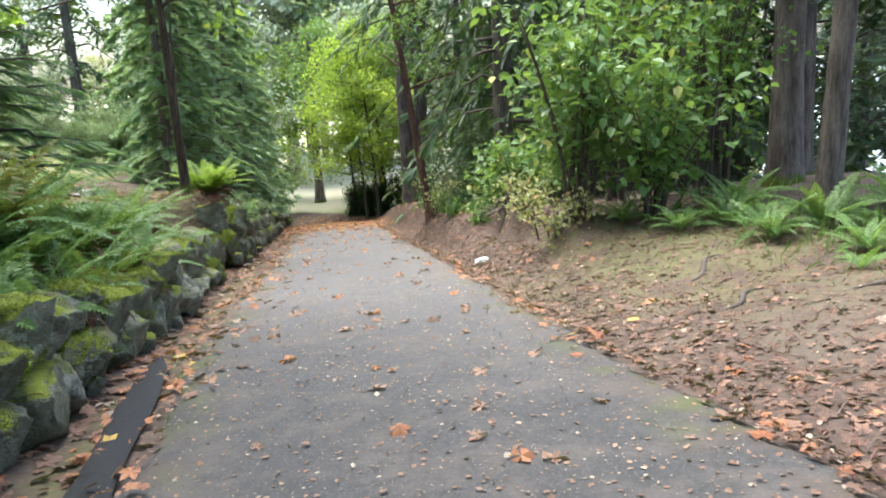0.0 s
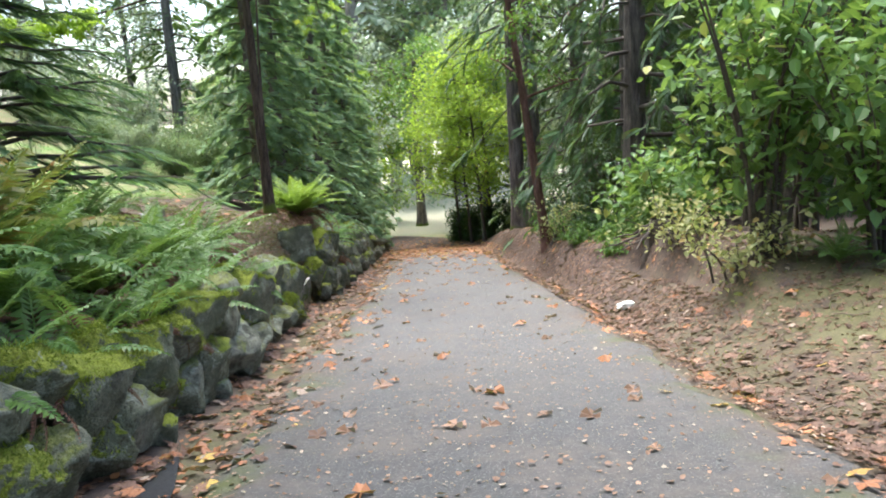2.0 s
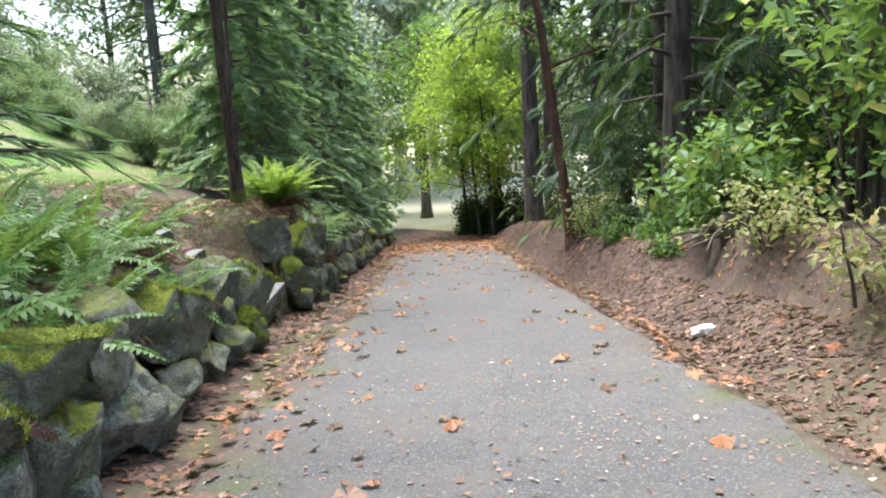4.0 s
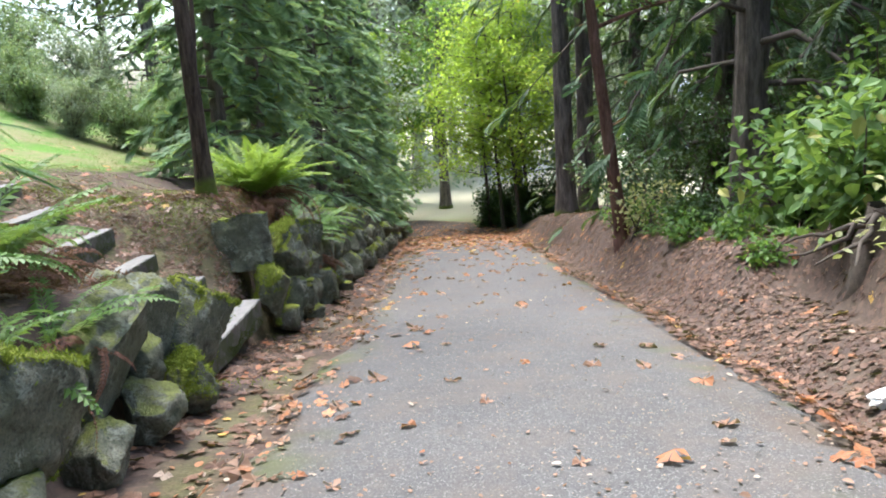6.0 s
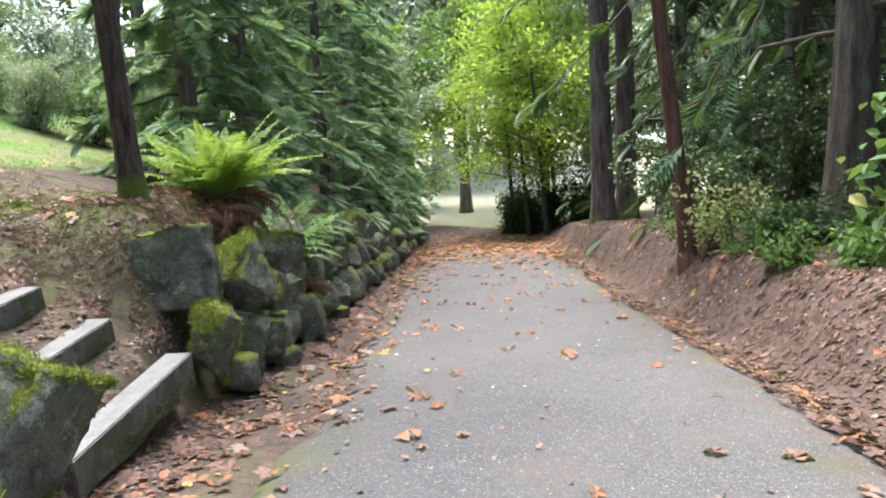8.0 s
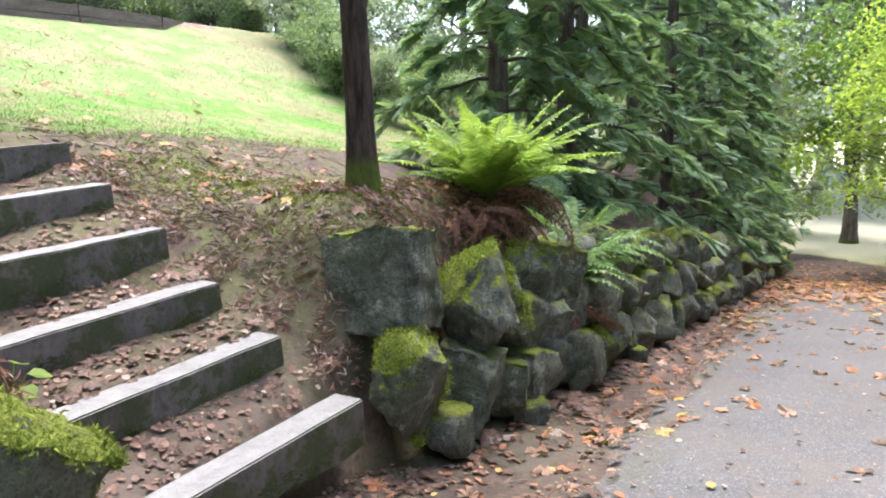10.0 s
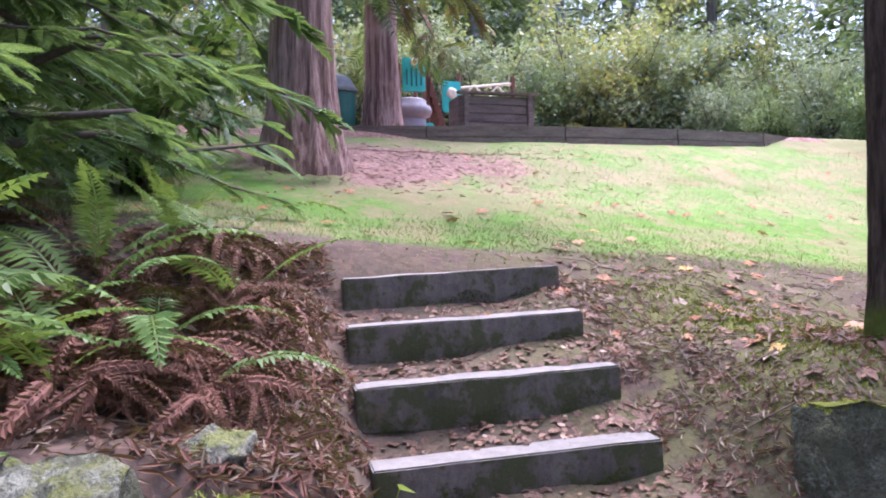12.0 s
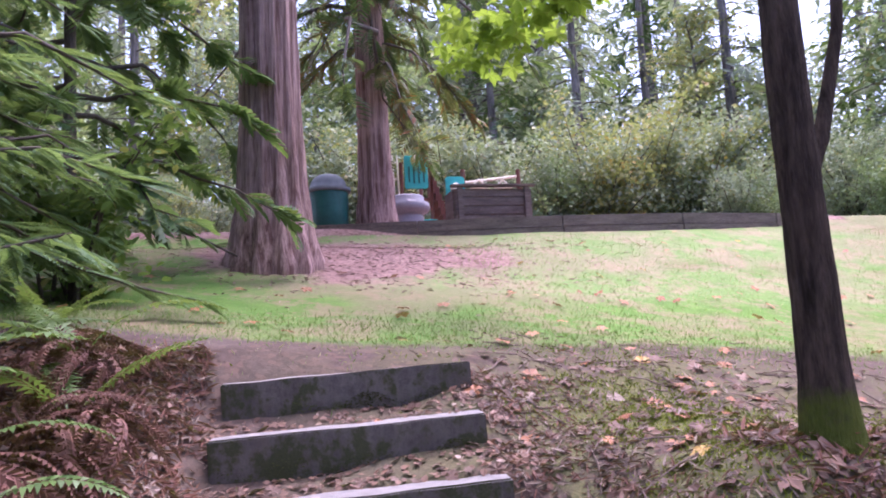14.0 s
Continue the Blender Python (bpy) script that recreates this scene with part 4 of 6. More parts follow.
# hazel thicket on the bank
for i, (x, y, h) in enumerate(((3.25, 9.4, 3.4), (4.2, 10.6, 4.6), (3.3, 12.9, 1.15), (5.2, 9.6, 4.2), (4.6, 12.6, 4.2), (4.0, 8.9, 2.4), (5.6, 11.4, 4.6), (3.6, 14.6, 1.3), (4.9, 15.4, 2.4))):
    shrub("hazel_bush", x, y, h, 0.5 + 0.2 * h, 13, "leafy green bush of thin stems on the bank", HAZEL if i in (0, 2, 5, 7) else BROAD, 50 + i, 0.15 if i in (0, 2, 5, 7) else 0.12, 13, 0.34, "bushes on the bank")
for i, (x, y, h) in enumerate(((2.9, 9.3, 0.7), (3.0, 11.2, 0.55), (2.55, 17.3, 0.9), (3.3, 16.4, 0.5), (3.2, 19.2, 1.2), (4.4, 19.5, 2.2), (3.5, 22.6, 1.6), (5.3, 18.4, 2.4), (4.2, 21.2, 2.6), (4.6, 23.4, 3.0), (6.0, 20.4, 3.0), (6.4, 16.8, 2.6), (5.4, 25.2, 3.0), (5.7, 13.4, 2.2))):
    shrub("bank_shrub", x, y, h, 0.45 + 0.25 * h, 10, "low pale-leaved shrub on the leafy bank", AUTUMN if i < 3 else BROAD_DARK, 80 + i, 0.07, 9 if i < 3 else 34, 0.22, "low shrubs on the bank")
for i, (x, y, h) in enumerate(((2.75, 13.6, 0.35), (2.9, 14.8, 0.3), (2.7, 15.6, 0.4), (2.85, 16.6, 0.45), (2.65, 18.0, 0.5), (3.3, 15.4, 0.4), (3.2, 17.3, 0.5))):
    shrub("ground_plant", x, y, h, 0.3, 8, "small green leafy plant on top of the bank", BROAD, 360 + i, 0.07, 7, 0.14, "small plants on the bank top")
# light green tree and dark hedge at the end of the path
for i, (x, y, h, s) in enumerate(((1.9, 33.6, 7.5, 61), (2.9, 34.2, 8.0, 62), (1.5, 34.6, 6.8, 63), (2.4, 32.8, 6.4, 64))):
    broadleaf("maple_tree", x, y, h, 0.07, 1.5, 2.5, 18, "light green young maple at the end of path", STEM, MAPLE_END, (-0.05, 0), s, 0.13, 42, 0.65, group="young maples at the path end")
for i, (x, y) in enumerate(((1.35, 34.8), (2.0, 34.2), (2.7, 33.4), (3.4, 32.4), (1.9, 35.4))):
    shrub("hedge_bush", x, y, 1.6, 0.6, 14, "dark evergreen bush beside the path end", BROAD_DARK, 66 + i, 0.09, 40, 0.3, "dark bushes at the path end", low=0.05)
# lone tree on the far lawn
broadleaf("deciduous_tree", -0.15, 42.5, 9, 0.26, 2.6, 3.4, 12, "lone dark-trunked tree standing on the bright lawn", BARK_DARK, BROAD, (0, 0), 70, 0.2, 60, 0.9)
# light foliage beyond the evergreens
for i, (x, y, h) in enumerate(((-3.6, 39.6, 7.5), (-3.0, 44.0, 8.0), (-4.8, 37.6, 9.0))):
    broadleaf("maple_tree", x, y, h, 0.09, 0.9, 2.0, 16, "light green tree beyond the dark evergreens", STEM, BROAD_LIGHT, (0.03, 0), 170 + i, 0.2, 40, 0.6, group="light trees past the wall", tv=DIAMOND_V, tf=DIAMOND_F)
# saplings on the fern bank
broadleaf("sapling_tree", -3.9, 6.6, 5.0, 0.045, 1.5, 1.5, 9, "thin sapling with yellow-green leaves on fern bank", STEM, BROAD_LIGHT, (0.05, 0.0), 71, 0.09, 12, 0.35, flare=0.2)
broadleaf("sapling_tree", -5.2, 8.4, 5.5, 0.05, 1.3, 1.8, 10, "thin sapling with yellow-green leaves on fern bank", STEM, BROAD, (0.02, 0.0), 72, 0.1, 18, 0.4, flare=0.2)


for i, (x, y, h, s) in enumerate(((-5.6, 6.4, 6, 1.9), (-6.4, 9.0, 8, 2.2), (-6.6, 4.4, 7, 2.0), (-5.0, 3.4, 5.5, 1.7), (-7.6, 11.0, 8, 2.4), (-5.0, 8.6, 5.5, 1.6))):
    conifer("fir_tree", x, y, h, 0.07, 0.3, s, 60, "young fir in the thicket above the ferns", BARK_DARK, HEMLOCK, (0.0, 0), 130 + i, 0.3, 24, 0.35, template=FAN, group="young firs above the ferns")
for i, (x, y, h) in enumerate(((-4.6, 5.2, 1.7), (-4.9, 7.2, 1.6), (-4.2, 3.9, 1.5))):
    shrub("bracken_bush", x, y, h, 0.8, 12, "yellowing leafy bush behind the ferns", AUTUMN_GREEN, 140 + i, 0.09, 22, 0.3, "yellowing bushes on the fern bank")


# added maples, crowns out of view, placed to keep light off the path
for i, (x, y, h) in enumerate(((-5.8, 1.5, 14), (-6.8, 7.0, 15), (-5.2, -5.0, 14), (4.0, -6.0, 14))):
    broadleaf("bigleaf_maple", x, y, h, 0.22, 5.6, 5.6, 15, "added unseen maple whose crown shades the path", BARK_DARK, BROAD if i % 2 else BROAD_LIGHT, (-0.03 if x > 0 else 0.03, 0), 160 + i, 0.3, 60, 1.3, group="tall maples over the path", tv=DIAMOND_V, tf=DIAMOND_F)


for i, (x, y, h) in enumerate(((-6.0, 9.6, 2.6), (-6.6, 11.2, 1.6), (-5.6, 8.9, 2.2))):
    shrub("hazel_bush", x, y, h, 0.9, 12, "light green bush behind the young fir", HAZEL, 180 + i, 0.11, 20, 0.3, "bushes behind the fir")


# ---- surrounding woods ----
def wood():
    """Background trees: a few kinds built once and copied round the clearing."""
    rng = random.Random(9)
    kinds = []
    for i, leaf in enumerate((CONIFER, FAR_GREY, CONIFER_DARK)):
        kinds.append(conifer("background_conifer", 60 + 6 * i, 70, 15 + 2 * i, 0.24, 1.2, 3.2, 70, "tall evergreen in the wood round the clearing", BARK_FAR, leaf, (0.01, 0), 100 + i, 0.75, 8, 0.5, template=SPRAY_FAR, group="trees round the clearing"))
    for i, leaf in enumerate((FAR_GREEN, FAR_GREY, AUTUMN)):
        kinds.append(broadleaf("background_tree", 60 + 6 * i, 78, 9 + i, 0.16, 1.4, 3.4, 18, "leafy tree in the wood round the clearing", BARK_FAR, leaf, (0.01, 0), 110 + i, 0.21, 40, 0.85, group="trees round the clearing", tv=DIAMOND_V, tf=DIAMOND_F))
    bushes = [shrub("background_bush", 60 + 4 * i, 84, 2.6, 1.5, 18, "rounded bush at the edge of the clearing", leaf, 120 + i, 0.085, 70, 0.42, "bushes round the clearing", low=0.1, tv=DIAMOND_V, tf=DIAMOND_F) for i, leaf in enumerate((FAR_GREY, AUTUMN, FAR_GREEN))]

    def put(k, x, y, s):
        copy_thing(k, pose(x, y, float(land(x, y)), 0, 0, rng.uniform(0, 360))).scale = (s, s, s)

    # behind the playground
    for i in range(34):
        put(kinds[(1, 3, 1, 5, 0, 4, 3)[i % 7]], -24 - 6 * (i % 3) - rng.uniform(0, 3), -2 + i * 1.25 + rng.uniform(-0.7, 0.7), rng.uniform(0.8, 1.2))
    for i in range(17):
        put(kinds[(1, 1, 3)[i % 3]], -42 - rng.uniform(0, 8), -8 + i * 3.2, 1.6)
    for i in range(20):
        put(bushes[(0, 1, 0, 0, 2)[i % 5]], -20.5 - rng.uniform(0, 2.5), 9 + i * 1.3 + rng.uniform(-0.4, 0.4), rng.uniform(0.8, 1.3) if i < 5 else rng.uniform(1.1, 2.0))
    for x, y, s in ((-33, 22, 1.5), (-36, 27, 1.6), (-30, 17.5, 1.3), (-34, 32, 1.5), (-38, 24, 1.7)):
        put(kinds[1], x, y, s)
    for i in range(16):
        put(bushes[(2, 0, 2, 1)[i % 4]], -18.6 - rng.uniform(0, 1.0), 16.8 + i * 0.62, rng.uniform(0.28, 0.5))
    for x, y, k, sc in ((-21.0, 22.4, 1, 1.7), (-21.8, 24.4, 1, 1.9), (-22.0, 27.4, 1, 1.8), (-20.6, 20.6, 0, 1.3)):
        put(bushes[k], x, y, sc)
    # beyond the lawn, above the wall
    for x, y, k, sc in ((-6.3, 22.2, 2, 0.6), (-7.2, 22.0, 0, 0.5), (-8.2, 22.4, 2, 0.6), (-9.2, 23.3, 2, 0.65), (-10.3, 24.2, 0, 0.7), (-5.6, 23.2, 2, 0.7)):
        put(bushes[k], x, y, sc)
    for i in range(9):
        put(bushes[(2, 0)[i % 2]], -6.5 - i * 1.7, 25.5 + rng.uniform(-0.6, 0.8), rng.uniform(0.8, 1.2))
    for i in range(9):
        put(kinds[(3, 0, 4, 1)[i % 4]], -5.5 - i * 2.6, 31 + rng.uniform(-2, 3), rng.uniform(0.8, 1.1))
    # uphill on the fern bank and behind the start
    for x, y, k, s in ((-7.5, 4.5, 0, 0.8), (-10.5, 5.0, 3, 0.8), (-6.2, 1.5, 4, 0.9), (-12.5, 2.0, 4, 1.0), (-15.5, 7.5, 3, 0.9), (-5.0, -4.0, 0, 1.0), (-9.0, -5, 3, 1.0), (4.5, -3.5, 2, 1.0), (7.5, 1.0, 4, 1.0), (5.0, -8, 0, 1.0), (-3.5, -9, 4, 1.0), (1.5, -15, 0, 1.1), (-15, 5, 4, 0.9)):
        put(kinds[k], x, y, s)
    # lakeside and beyond the far lawn
    for i in range(11):
        put(kinds[2], 9.2 + rng.uniform(0, 3.5), 15 + i * 1.9 + rng.uniform(-0.6, 0.6), rng.uniform(0.75, 1.0))
    for i in range(10):
        put(kinds[(2, 4, 0)[i % 3]], 12 + rng.uniform(0, 7), 13 + i * 3 + rng.uniform(-1, 1), rng.uniform(0.8, 1.1))
    for i in range(15):
        put(kinds[(3, 1, 5, 4)[i % 4]], -30 + i * 4.2 + rng.uniform(-1, 1), 74 + rng.uniform(0, 14), rng.uniform(0.9, 1.4))
    for x, y, k in ((-3.5, 53, 1), (-0.5, 60, 4), (2.5, 56, 3), (-2.0, 66, 1), (0.6, 66, 3), (-5.5, 60, 3), (5.5, 62, 4), (4.4, 35.5, 3), (-3.6, 37.5, 4), (3.0, 38.5, 4), (6.5, 33, 4), (8.5, 38, 3), (5.6, 44, 4), (-6.5, 37, 0), (-8, 43, 3), (9, 29, 1), (-5.4, 33.0, 1)):
        put(kinds[k], x, y, 2.1 if y > 50 else 1.0)
    for k in kinds + bushes:
        x, y = rng.uniform(14, 22), rng.uniform(26, 44)
        k.matrix_basis = pose(x, y, float(land(x, y)))


wood()


def hanging_limb():
    """A low limb of the leaning tree, with drooping lobed leaves."""
    rng = np.random.default_rng(151)
    host = bpy.data.objects["deciduous_tree"]
    inv = np.array(host.matrix_basis.translation)
    P = np.array([(-2.49, 14.74, 3.0), (-3.6, 15.2, 3.05), (-4.8, 15.45, 2.8), (-5.7, 15.05, 2.62), (-6.5, 14.5, 2.48)]) - inv
    V, F = tube(P, (0.03, 0.024, 0.018, 0.012, 0.006), 7)
    limb = child("limb", mesh_np("limb", V, F, BARK_GREY, True), host)
    q = rng.uniform(0.6, 1.0, 190)
    pos = np.stack([np.interp(q, np.linspace(0, 1, 5), P[:, k]) for k in range(3)], -1) + rng.normal(0, 0.17, (190, 3)) * (1, 1, 0.55) - (0, 0, 0.06)
    R = rot_batch(rng.normal(-0.7, 0.35, 190), rng.normal(0, 0.4, 190), rng.uniform(0, 6.283, 190))
    V, F = scatter(MAPLE_V, MAPLE_F, pos, R, 0.24 * rng.uniform(0.7, 1.25, 190))
    tagged(child("leaves", mesh_np("leaves", V, F, MAPLE_SUN), limb, None, "bright green lobed leaves"), kind="stuff")
    B = np.array([(-2.49, 14.76, 0.36), (-2.49, 14.84, 0.52), (-2.49, 14.9, 0.72), (-2.48, 14.97, 0.98), (-2.45, 15.05, 2.0), (-2.4, 15.2, 3.2)]) - inv
    V, F = tube(B, (0.04, 0.032, 0.027, 0.024, 0.02, 0.012), 9)
    child("limb", mesh_np("limb", V, F, BARK_GREY, True), host)


hanging_limb()


# ---- ferns ----
def frond_mesh(name, seed, material, pinnae=22, arch=0.9, width=0.17):
    """One frond about 1 long, rising and arching over along +y, with paired narrow leaflets."""
    rng = np.random.default_rng(seed)
    V, F = [], []

    pts, yy, zz = [], 0.0, 0.0
    n = pinnae + 4
    for i in range(n + 1):
        u = i / n
        a = 1.1 - arch * 1.9 * u
        pts.append((yy, zz, a))
        yy += math.cos(a) / n
        zz += math.sin(a) / n
    for i in range(n):
        (y0, z0, _), (y1, z1, _) = pts[i], pts[i + 1]
        w = 0.007 * (1 - 0.8 * i / n)
        k = len(V)
        V += [(-w, y0, z0), (w, y0, z0), (w, y1, z1), (-w, y1, z1)]
        F.append((k, k + 1, k + 2, k + 3))
    for i in range(4, n):
        y0, z0, a = pts[i]
        u = (i - 4) / (n - 4)
        ln = width * min(1.0, 0.45 + 2.2 * u) * (1 - u ** 2.2) * rng.uniform(0.85, 1.1) + 0.008
        b = 0.55 / n
        for s in (-1, 1):
            d = rng.uniform(-0.3, 0.05)
            fy, fz = math.cos(a), math.sin(a)
            k = len(V)
            tip = (s * ln, y0 + fy * ln * 0.28, z0 + fz * ln * 0.28 + d * ln)
            V += [(0, y0 - fy * b, z0 - fz * b), (s * ln * 0.45, y0 + fy * (ln * 0.12 - b), z0 + fz * (ln * 0.1 - b) + 0.012), tip, (s * ln * 0.4, y0 + fy * (ln * 0.12 + b * 1.1), z0 + fz * (ln * 0.1 + b) + 0.008)]
            F.append((k, k + 1, k + 2, k + 3))
    return mesh_np(name, np.array(V), np.array(F), material)


FRONDS = [frond_mesh("frond", 1 + i, FERN_GREEN, 24, a, 0.135) for i, a in enumerate((0.42, 0.58, 0.78, 1.0))]
FRONDS_GOLD = [frond_mesh("frond", 31 + i, AUTUMN_GREEN, 24, a, 0.2) for i, a in enumerate((0.35, 0.5, 0.65, 0.8))]
FRONDS_LIGHT = [frond_mesh("frond", 11 + i, FERN_LIGHT, 26, a, 0.165) for i, a in enumerate((0.3, 0.42, 0.55, 0.8))]
FRONDS_DEAD = [frond_mesh("dead_frond", 21 + i, FERN_DEAD, 28, a, 0.06) for i, a in enumerate((1.25, 1.4, 1.5))]


def fern(x, y, r, green=20, dead=8, light=False, seed=1, label="", dz=0.0):
    rng = random.Random(seed)
    t = root("sword_fern", x, y, float(land(x, y)) - 0.03 + dz, label or "large green sword fern with brown dead fronds beneath", "fern", "sword ferns")
    fr = {"light": FRONDS_LIGHT, "gold": FRONDS_GOLD}.get(light, FRONDS)
    for i in range(green):
        s = r * rng.uniform(0.7, 1.15)
        child("frond", fr[rng.randrange(4)], t, pose(0, 0, 0.03, rng.uniform(-16, 14), rng.uniform(-14, 14), i * 360 / green + rng.uniform(-14, 14)) @ Matrix.Diagonal((s * rng.uniform(0.85, 1.1), s, s * rng.uniform(0.8, 1.05), 1)))
    for i in range(dead):
        s = r * rng.uniform(0.6, 0.95)
        child("dead_frond", FRONDS_DEAD[rng.randrange(3)], t, pose(rng.uniform(-0.15, 0.15), rng.uniform(-0.15, 0.15), 0.05, rng.uniform(-60, 0), rng.uniform(-60, 60), rng.uniform(0, 360)) @ Matrix.Diagonal((s * rng.uniform(0.4, 0.9), s, s, 1)), "withered brown frond")
    return t


for i, (x, y, r, g, d) in enumerate(((-2.75, 4.4, 1.0, 18, 8), (-3.3, 5.3, 1.3, 22, 8), (-2.85, 6.2, 1.2, 24, 12), (-3.7, 6.8, 1.4, 22, 8), (-2.9, 7.4, 1.25, 26, 14), (-3.6, 8.3, 1.4, 24, 12), (-2.95, 8.7, 1.15, 24, 16), (-3.45, 9.7, 1.25, 22, 14), (-2.9, 10.2, 0.85, 14, 18), (-4.4, 9.2, 1.2, 16, 6), (-4.5, 7.6, 1.3, 16, 6), (-3.75, 11.3, 0.9, 4, 34), (-4.4, 11.6, 0.6, 8, 18), (-3.5, 3.4, 1.1, 16, 6), (-2.9, 2.4, 0.9, 14, 6), (-4.3, 10.6, 1.1, 9, 16), (-4.2, 5.9, 1.3, 18, 4))):
    fern(x, y, r, g, d, False, 200 + i)
for i, (x, y, r, g, d) in enumerate(((-3.05, 11.6, 0.9, 4, 60), (-3.45, 11.95, 0.75, 3, 50), (-2.7, 11.3, 0.85, 3, 50), (-2.75, 11.8, 0.6, 2, 40), (-3.3, 11.3, 0.95, 3, 50), (-3.9, 11.9, 0.8, 3, 44))):
    fern(x, y, r, g, d, False, 260 + i, "collapsed fern of reddish brown dead fronds", 0.08)
for i, (x, y, r, g, d) in enumerate(((-2.55, 5.6, 0.95, 18, 8), (-2.5, 6.9, 1.0, 20, 10), (-2.5, 8.0, 1.05, 20, 14), (-2.5, 9.0, 1.0, 20, 12), (-2.5, 9.9, 0.95, 18, 12), (-2.55, 10.7, 0.95, 18, 12), (-2.75, 11.0, 0.85, 12, 16))):
    fern(x, y, r, g, d, False, 280 + i)
for i, (y, r) in enumerate(((4.7, 0.7), (5.4, 0.8), (6.2, 0.75), (6.8, 0.85), (7.6, 0.9), (8.3, 0.85), (9.0, 0.8), (9.9, 0.8), (10.6, 0.7))):
    fern(-2.06, y, r * 1.1, 10, 20, False, 340 + i, "fern drooping over the mossy wall stones", 0.05)
for i, (x, y, r) in enumerate(((-2.1, 7.5, 0.5), (-2.15, 9.4, 0.5), (-2.1, 5.2, 0.4), (-2.2, 17.9, 0.5), (-2.15, 19.4, 0.5), (-2.2, 21.2, 0.5))):
    fern(x, y, r, 2, 16, False, 290 + i, "small withered fern hanging over the stones")
for i, (x, y, r) in enumerate(((-3.0, 7.3, 1.5), (-3.3, 8.0, 1.3), (-3.6, 7.0, 1.4))):
    fern(x, y, r, 12, 4, "gold", 270 + i, "yellowing bracken with orange fronds on the fern bank")
fern(-2.28, 16.05, 1.05, 42, 54, "light", 230, "large yellow-green fern over brown fronds on wall")
fern(-2.2, 15.55, 0.7, 0, 40, False, 233, "heap of reddish brown dead fronds over the stones")
fern(-2.05, 16.7, 1.1, 26, 12, False, 231)
fern(-2.1, 17.5, 0.95, 24, 8, False, 232)
for i, (x, y, r, g) in enumerate(((4.5, 7.1, 0.6, 20), (4.9, 6.2, 0.6, 18), (5.3, 7.4, 0.8, 22), (4.3, 5.5, 0.35, 10), (3.9, 7.9, 0.5, 16), (6.2, 6.4, 0.8, 20), (4.6, 8.1, 0.7, 18), (5.7, 5.6, 0.6, 16), (6.6, 7.8, 0.9, 18), (5.0, 8.6, 0.8, 18), (3.6, 8.8, 0.5, 14), (2.75, 15.7, 0.32, 10), (2.9, 18.9, 0.45, 12), (3.2, 13.9, 0.35, 8), (2.6, 16.6, 0.3, 8))):
    fern(x, y, r, g, 3, False, 240 + i, "green fern growing on the path-side bank")


# ---- fallen leaves, grass, moss ----
def strew(name, n, pick, tv, tf, size, material, label, category, seed, lift=0.012, tilt=0.25):
    rng = np.random.default_rng(seed)
    x, y = pick(rng, n)
    z = surf(x, y) + lift
    e = 0.04
    gx, gy = (surf(x + e, y) - surf(x - e, y)) / (2 * e), (surf(x, y + e) - surf(x, y - e)) / (2 * e)
    up = np.stack([-np.clip(gx, -1.5, 1.5), -np.clip(gy, -1.5, 1.5), np.ones_like(gx)], -1) + rng.normal(0, tilt, (len(x), 3)) * (1, 1, 0)
    up /= np.linalg.norm(up, axis=1)[:, None]
    th = rng.uniform(0, 6.283, len(x))
    a = np.stack([np.cos(th), np.sin(th), np.zeros_like(th)], -1)
    a -= up * (a * up).sum(1)[:, None]
    a /= np.linalg.norm(a, axis=1)[:, None]
    R = np.stack([np.cross(a, up), a, up], -1)
    s = size * rng.uniform(0.55, 1.25, len(x))
    S = np.stack([s, s, s * rng.uniform(0.2, 1.2, len(x))], -1)
    V, F = scatter(tv, tf, np.stack([x, y, z], -1), R, S)
    return tagged(new(name, mesh_np(name, V, F, material)), label, category, "", "stuff")


def on_left_margin(rng, n):
    y = rng.uniform(0.5, 33, n)
    return -1.75 + np.abs(rng.normal(0, 0.42, n)) + 0.1 * np.sin(y), y


def on_path(rng, n):
    y = rng.uniform(0.4, 28, n)
    return rng.uniform(-1.1, 1.85, n), y


def on_top(rng, n):
    return rng.uniform(-1.1, 1.85, n), 0.6 + 9.5 * rng.uniform(0, 1, n) ** 1.3


def on_right(rng, n):
    y = rng.uniform(0.5, 30, n)
    y = np.where((y < 9) & (rng.uniform(0, 1, n) < 0.6), y + 9, y)
    return 1.75 + np.abs(rng.normal(0, 0.9, n)), y


def on_edges(rng, n):
    y = rng.uniform(0.5, 27, n)
    w = np.abs(rng.normal(0, 0.16, n))
    left = rng.uniform(0, 1, n) < 0.5
    clump = np.sin(y * 2.1) * np.sin(y * 0.83 + 1) > -0.35
    x = np.where(left, edge_l(y) - 0.12 + w * 1.4, edge_r(y) + 0.1 - w)
    return x[clump], y[clump]


def on_end(rng, n):
    y = rng.normal(29, 3.2, n)
    return rng.uniform(-1.8, 2.3, n), y


def on_bank(rng, n):
    y = rng.uniform(1, 12.3, n)
    x = rng.uniform(-4.4, -2.25, n)
    return x, y


def on_stair(rng, n):
    return rng.uniform(-4.0, -1.5, n), rng.uniform(12.4, 13.9, n)


def on_chips(rng, n):
    return rng.normal(-9.4, 1.0, n), rng.normal(13.9, 1.2, n)


def on_lawn(rng, n):
    return -4.7 - 6.0 * rng.uniform(0, 1, n) ** 1.2, rng.uniform(9.5, 24, n)


